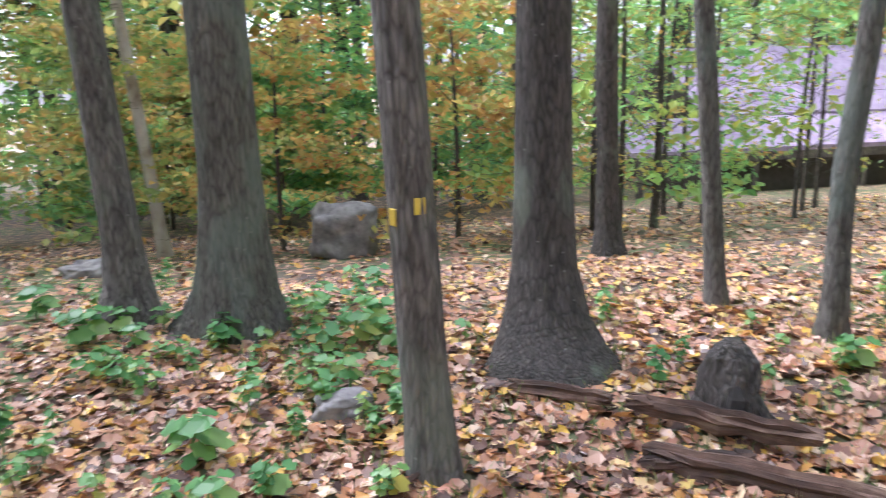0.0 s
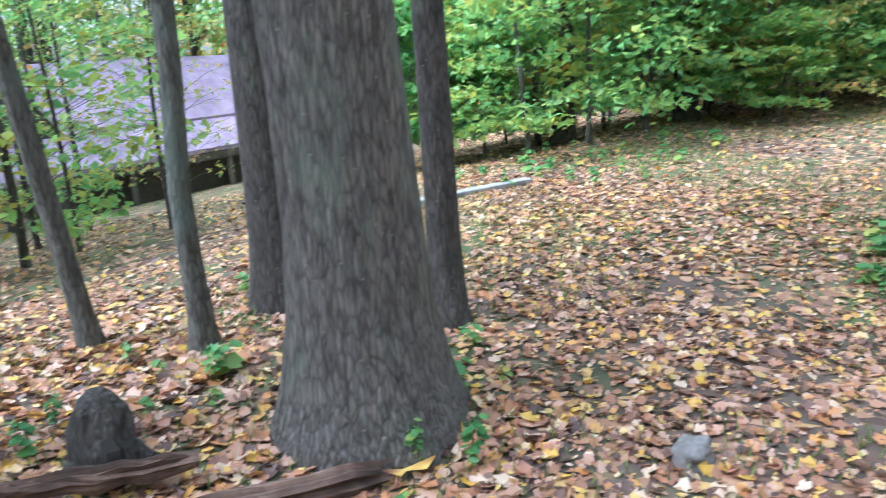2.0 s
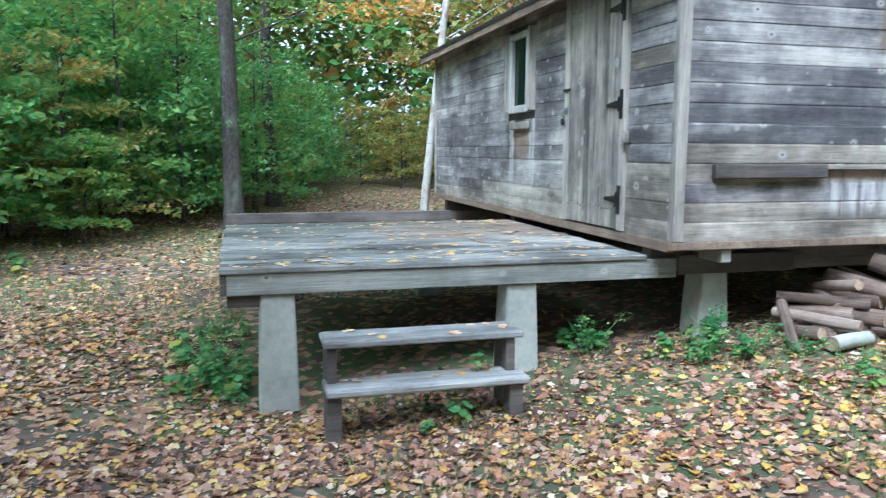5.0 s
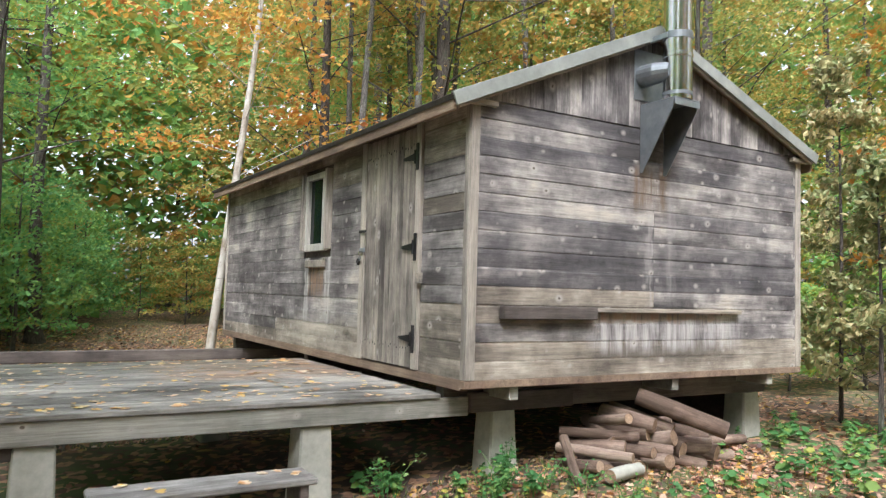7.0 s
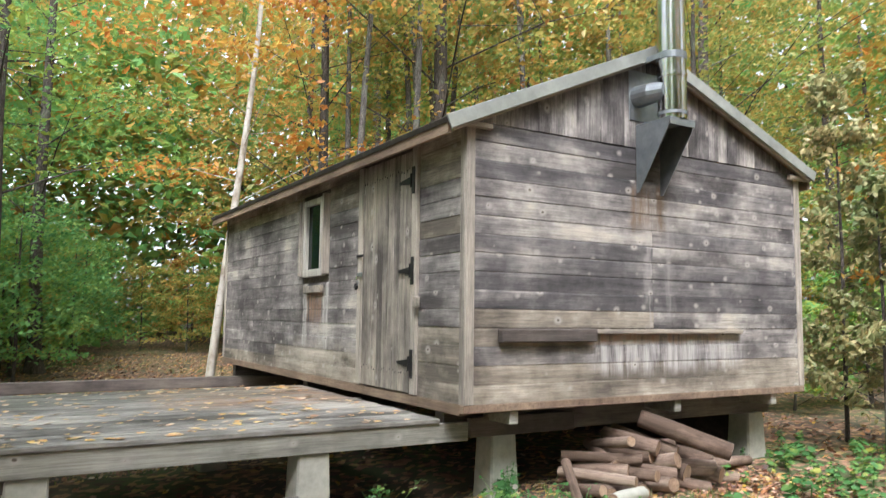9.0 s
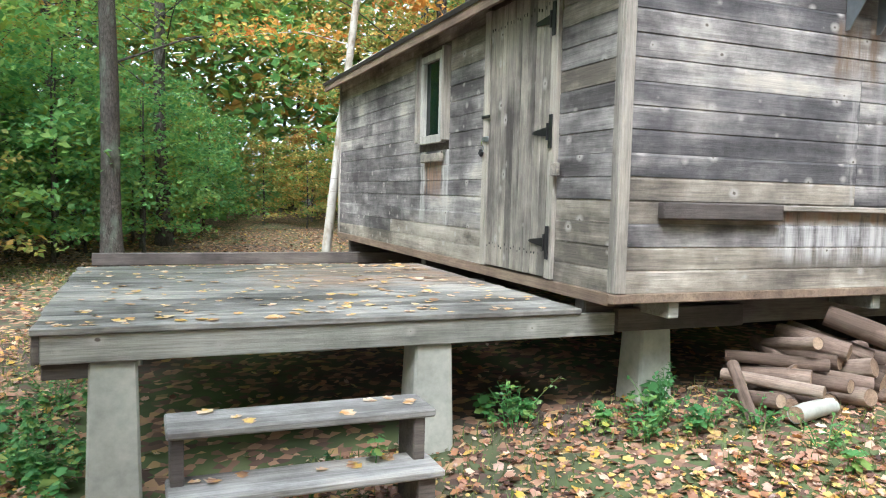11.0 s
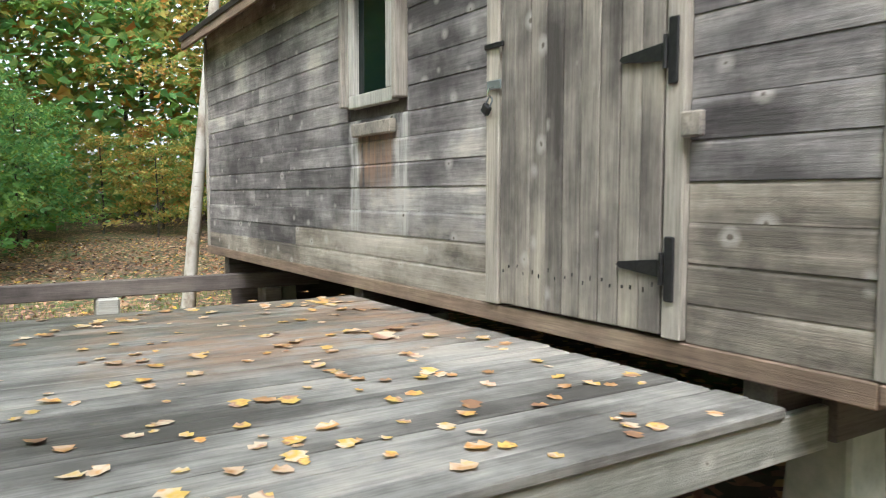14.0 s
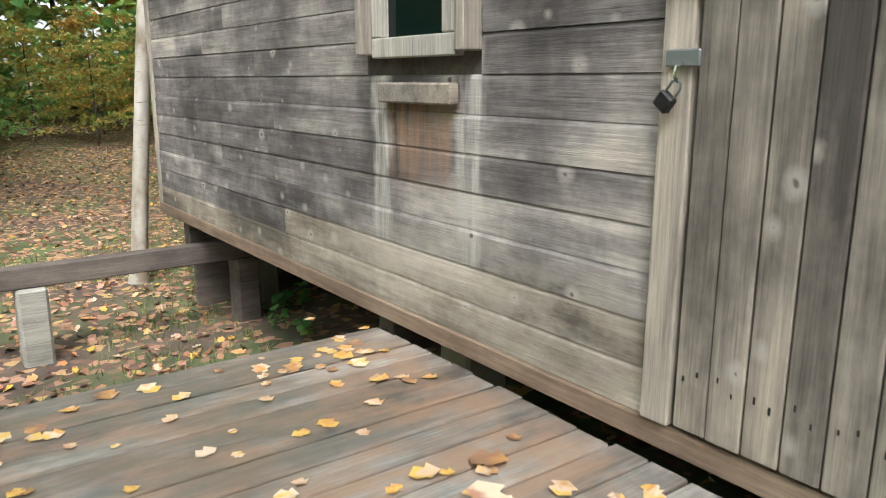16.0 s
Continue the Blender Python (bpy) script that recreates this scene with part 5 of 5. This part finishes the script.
for cx, cy, rx, ry, k in ((-6.7, -5.6, 1.1, 0.9, 80), (-7.9, -4.9, 0.9, 0.6, 14), (-6.4, -3.0, 0.8, 0.7, 10), (-5.0, -2.1, 0.5, 0.5, 7), (-4.65, -3.05, 0.25, 0.35, 5), (-3.35, 1.3, 0.28, 0.9, 46), (0.25, 0.0, 0.35, 0.3, 14), (-0.35, 0.75, 0.2, 0.2, 7), (1.9, -1.2, 1.2, 0.35, 14), (4.6, -0.3, 1.0, 0.8, 46),
                          (3.4, -0.6, 0.7, 0.5, 20), (-6.6, -1.4, 0.6, 0.8, 10), (-8.8, -7.0, 1.2, 1.2, 20), (-7.0, 4.6, 1.2, 2.2, 40), (0.7, 6.0, 0.4, 0.5, 8), (-1.9, -0.5, 0.3, 0.1, 3), (1.5, -2.6, 1.4, 0.7, 16)):
    for _ in range(k):
        places.append((cx + R.uniform(-rx, rx), cy + R.uniform(-ry, ry)))
first = set()
for x, y in places:
    i = R.randrange(4)
    m = Matrix.Translation(planted(x, y)) @ Matrix.Rotation(R.uniform(0, 6.28), 4, "Z") @ Matrix.Diagonal((*(R.uniform(0.7, 1.35),) * 3, 1))
    if i not in first:
        first.add(i)
        plants[i].matrix_basis = m
    else:
        copy_thing(plants[i], m)
fern = copy_thing(plants[1], pose(-1.62, -0.31, 0.16))
tagged(fern, "green seedling growing up between the step treads", "plant")

# ---- fallen leaves ----
rg = np.random.default_rng(9)


def scatter(name, label, x0, x1, y0, y1, count, lo, hi, keep, material=litter):
    xs, ys = rg.uniform(x0, x1, count), rg.uniform(y0, y1, count)
    pts = [(x, y, ground_z(x, y) + 0.012) for x, y in zip(xs, ys) if keep(x, y)]
    k = len(pts)
    nn = np.stack([rg.normal(0, 0.38, k), rg.normal(0, 0.38, k), np.ones(k)], 1)
    me = leaf_mesh(name, pts, nn, rg.uniform(lo, hi, k), rg, material, lobed=True)
    return tagged(new(name, me), label, "leaves", kind="stuff")


def under(x, y):
    return (0.3 < x < CW and 0.6 < y < CL) or (-3.1 < x < 0.3 and 0.6 < y < 3.3)


def bare(x, y):
    if -1.4 < x < 2.2 and -0.75 + 0.2 * math.sin(x * 4) < y < 0.6:
        return rg.random() < 0.85
    return noise.noise((x * 0.55, y * 0.55, 7)) > 0.18


scatter("leaf_litter", "yellow, orange and tan fallen leaves near the path", -9, 3.5, -6.8, 3.0, 52000, 0.03, 0.074, lambda x, y: (not under(x, y) or rg.random() < 0.06) and (not bare(x, y) or rg.random() < 0.3))
scatter("leaf_litter", "orange and tan fallen leaves on the lawn and slope", -15, 7.5, -10, 22, 56000, 0.035, 0.085, lambda x, y: not under(x, y) and not (-9 < x < 3.5 and -6.8 < y < 3.0) and (rg.random() < 0.75 or x < -5))
scatter("leaf_litter", "small crumbled brown leaves between the larger ones", -9, 3.5, -6.8, 5.0, 62000, 0.014, 0.036, lambda x, y: not under(x, y) and (not bare(x, y) or rg.random() < 0.6))
scatter("leaf_litter", "dense yellow fallen leaves round the rotting logs", -7.5, -4.4, -6.2, -2.2, 4500, 0.04, 0.10, lambda x, y: True)


def blades(count, x0, x1, y0, y1, keep):
    vs, fs = [], []
    for _ in range(count):
        x, y = rg.uniform(x0, x1), rg.uniform(y0, y1)
        if not keep(x, y):
            continue
        z, a, h = ground_z(x, y), rg.uniform(0, 6.28), rg.uniform(0.03, 0.09)
        dx, dy = math.cos(a) * 0.006, math.sin(a) * 0.006
        k = len(vs)
        vs += [(x - dx, y - dy, z), (x + dx, y + dy, z), (x + rg.normal(0, 0.02), y + rg.normal(0, 0.02), z + h)]
        fs.append((k, k + 1, k + 2))
    me = bpy.data.meshes.new("grass")
    me.from_pydata(vs, [], fs)
    me.materials.append(grass_mat)
    return tagged(new("grass", me), "thin short green grass between the leaves", "grass", kind="stuff")


blades(42000, -9.0, 2.5, -6.0, 12.0, lambda x, y: not under(x, y) and noise.noise((x * 0.4, y * 0.4, 5)) > -0.05)

# leaves lying on the deck and treads, one by one
variants = []
for i in range(6):
    variants.append(leaf_mesh("fallen_leaf", [(0, 0, 0.006)], [(rg.normal(0, 0.12), rg.normal(0, 0.12), 1)], [1.0], rg, litter_single, lobed=True))
R = random.Random(31)


def lay(x, y, z, s, lab="dry fallen leaf lying on the grey deck boards", grp="leaves on the deck"):
    ob = new("fallen_leaf", R.choice(variants))
    ob.matrix_basis = Matrix.Translation((x, y, z + 0.003)) @ Matrix.Rotation(R.uniform(0, 6.28), 4, "Z") @ Matrix.Diagonal((s, s, s * 0.5, 1))
    tagged(ob, lab, "leaf", grp)


for k in range(280):
    lay(R.uniform(DX0 + 0.05, -0.1), DY0 + 0.05 + (DY1 - DY0 - 0.1) * R.random() ** 1.5, DZ, R.uniform(0.035, 0.085))
for k in range(26):
    lay(R.gauss(-0.35, 0.25) if R.random() < 0.6 else R.uniform(-3, -0.2), R.gauss(3.2, 0.2), DZ, R.uniform(0.05, 0.10))
for k in range(8):
    lay(-1.97 + R.uniform(-0.6, 0.6), R.uniform(-0.34, -0.24), 0.17, R.uniform(0.06, 0.10), "dry fallen leaf lying on a step tread", "leaves on the steps")
    lay(-1.97 + R.uniform(-0.6, 0.6), R.uniform(-0.32, -0.10), 0.44, R.uniform(0.06, 0.10), "dry fallen leaf lying on a step tread", "leaves on the steps")
lay(-4.86, -2.86, ground_z(-4.86, -2.86) + 0.03, 0.26, "large tan maple leaf lying at the foot of the trunk", "large fallen leaves")
lay(-4.98, -2.98, ground_z(-4.98, -2.98) + 0.02, 0.2, "large tan maple leaf lying at the foot of the trunk", "large fallen leaves")
for x, y, sz in ((-0.55, 2.05, 0.14), (-0.42, 2.2, 0.13), (-0.62, 2.25, 0.10), (-0.35, 1.95, 0.09)):
    lay(x, y, DZ + 0.006, sz, "orange oak leaf in a small pile on the deck", "leaves on the deck")

# nail marks on the door boards
for i in range(9):
    y0 = DOOR[0] + 0.02 + i * dw
    for z in (1.14, 2.90):
        for f in (0.3, 0.7):
            zz, hh = z + R.uniform(-0.02, 0.02), R.uniform(0.008, 0.022)
            part("nail", box(-0.0325, -0.026, y0 + dw * f - 0.0025, y0 + dw * f + 0.0025, zz - hh, zz + 0.004, 0), iron, door)
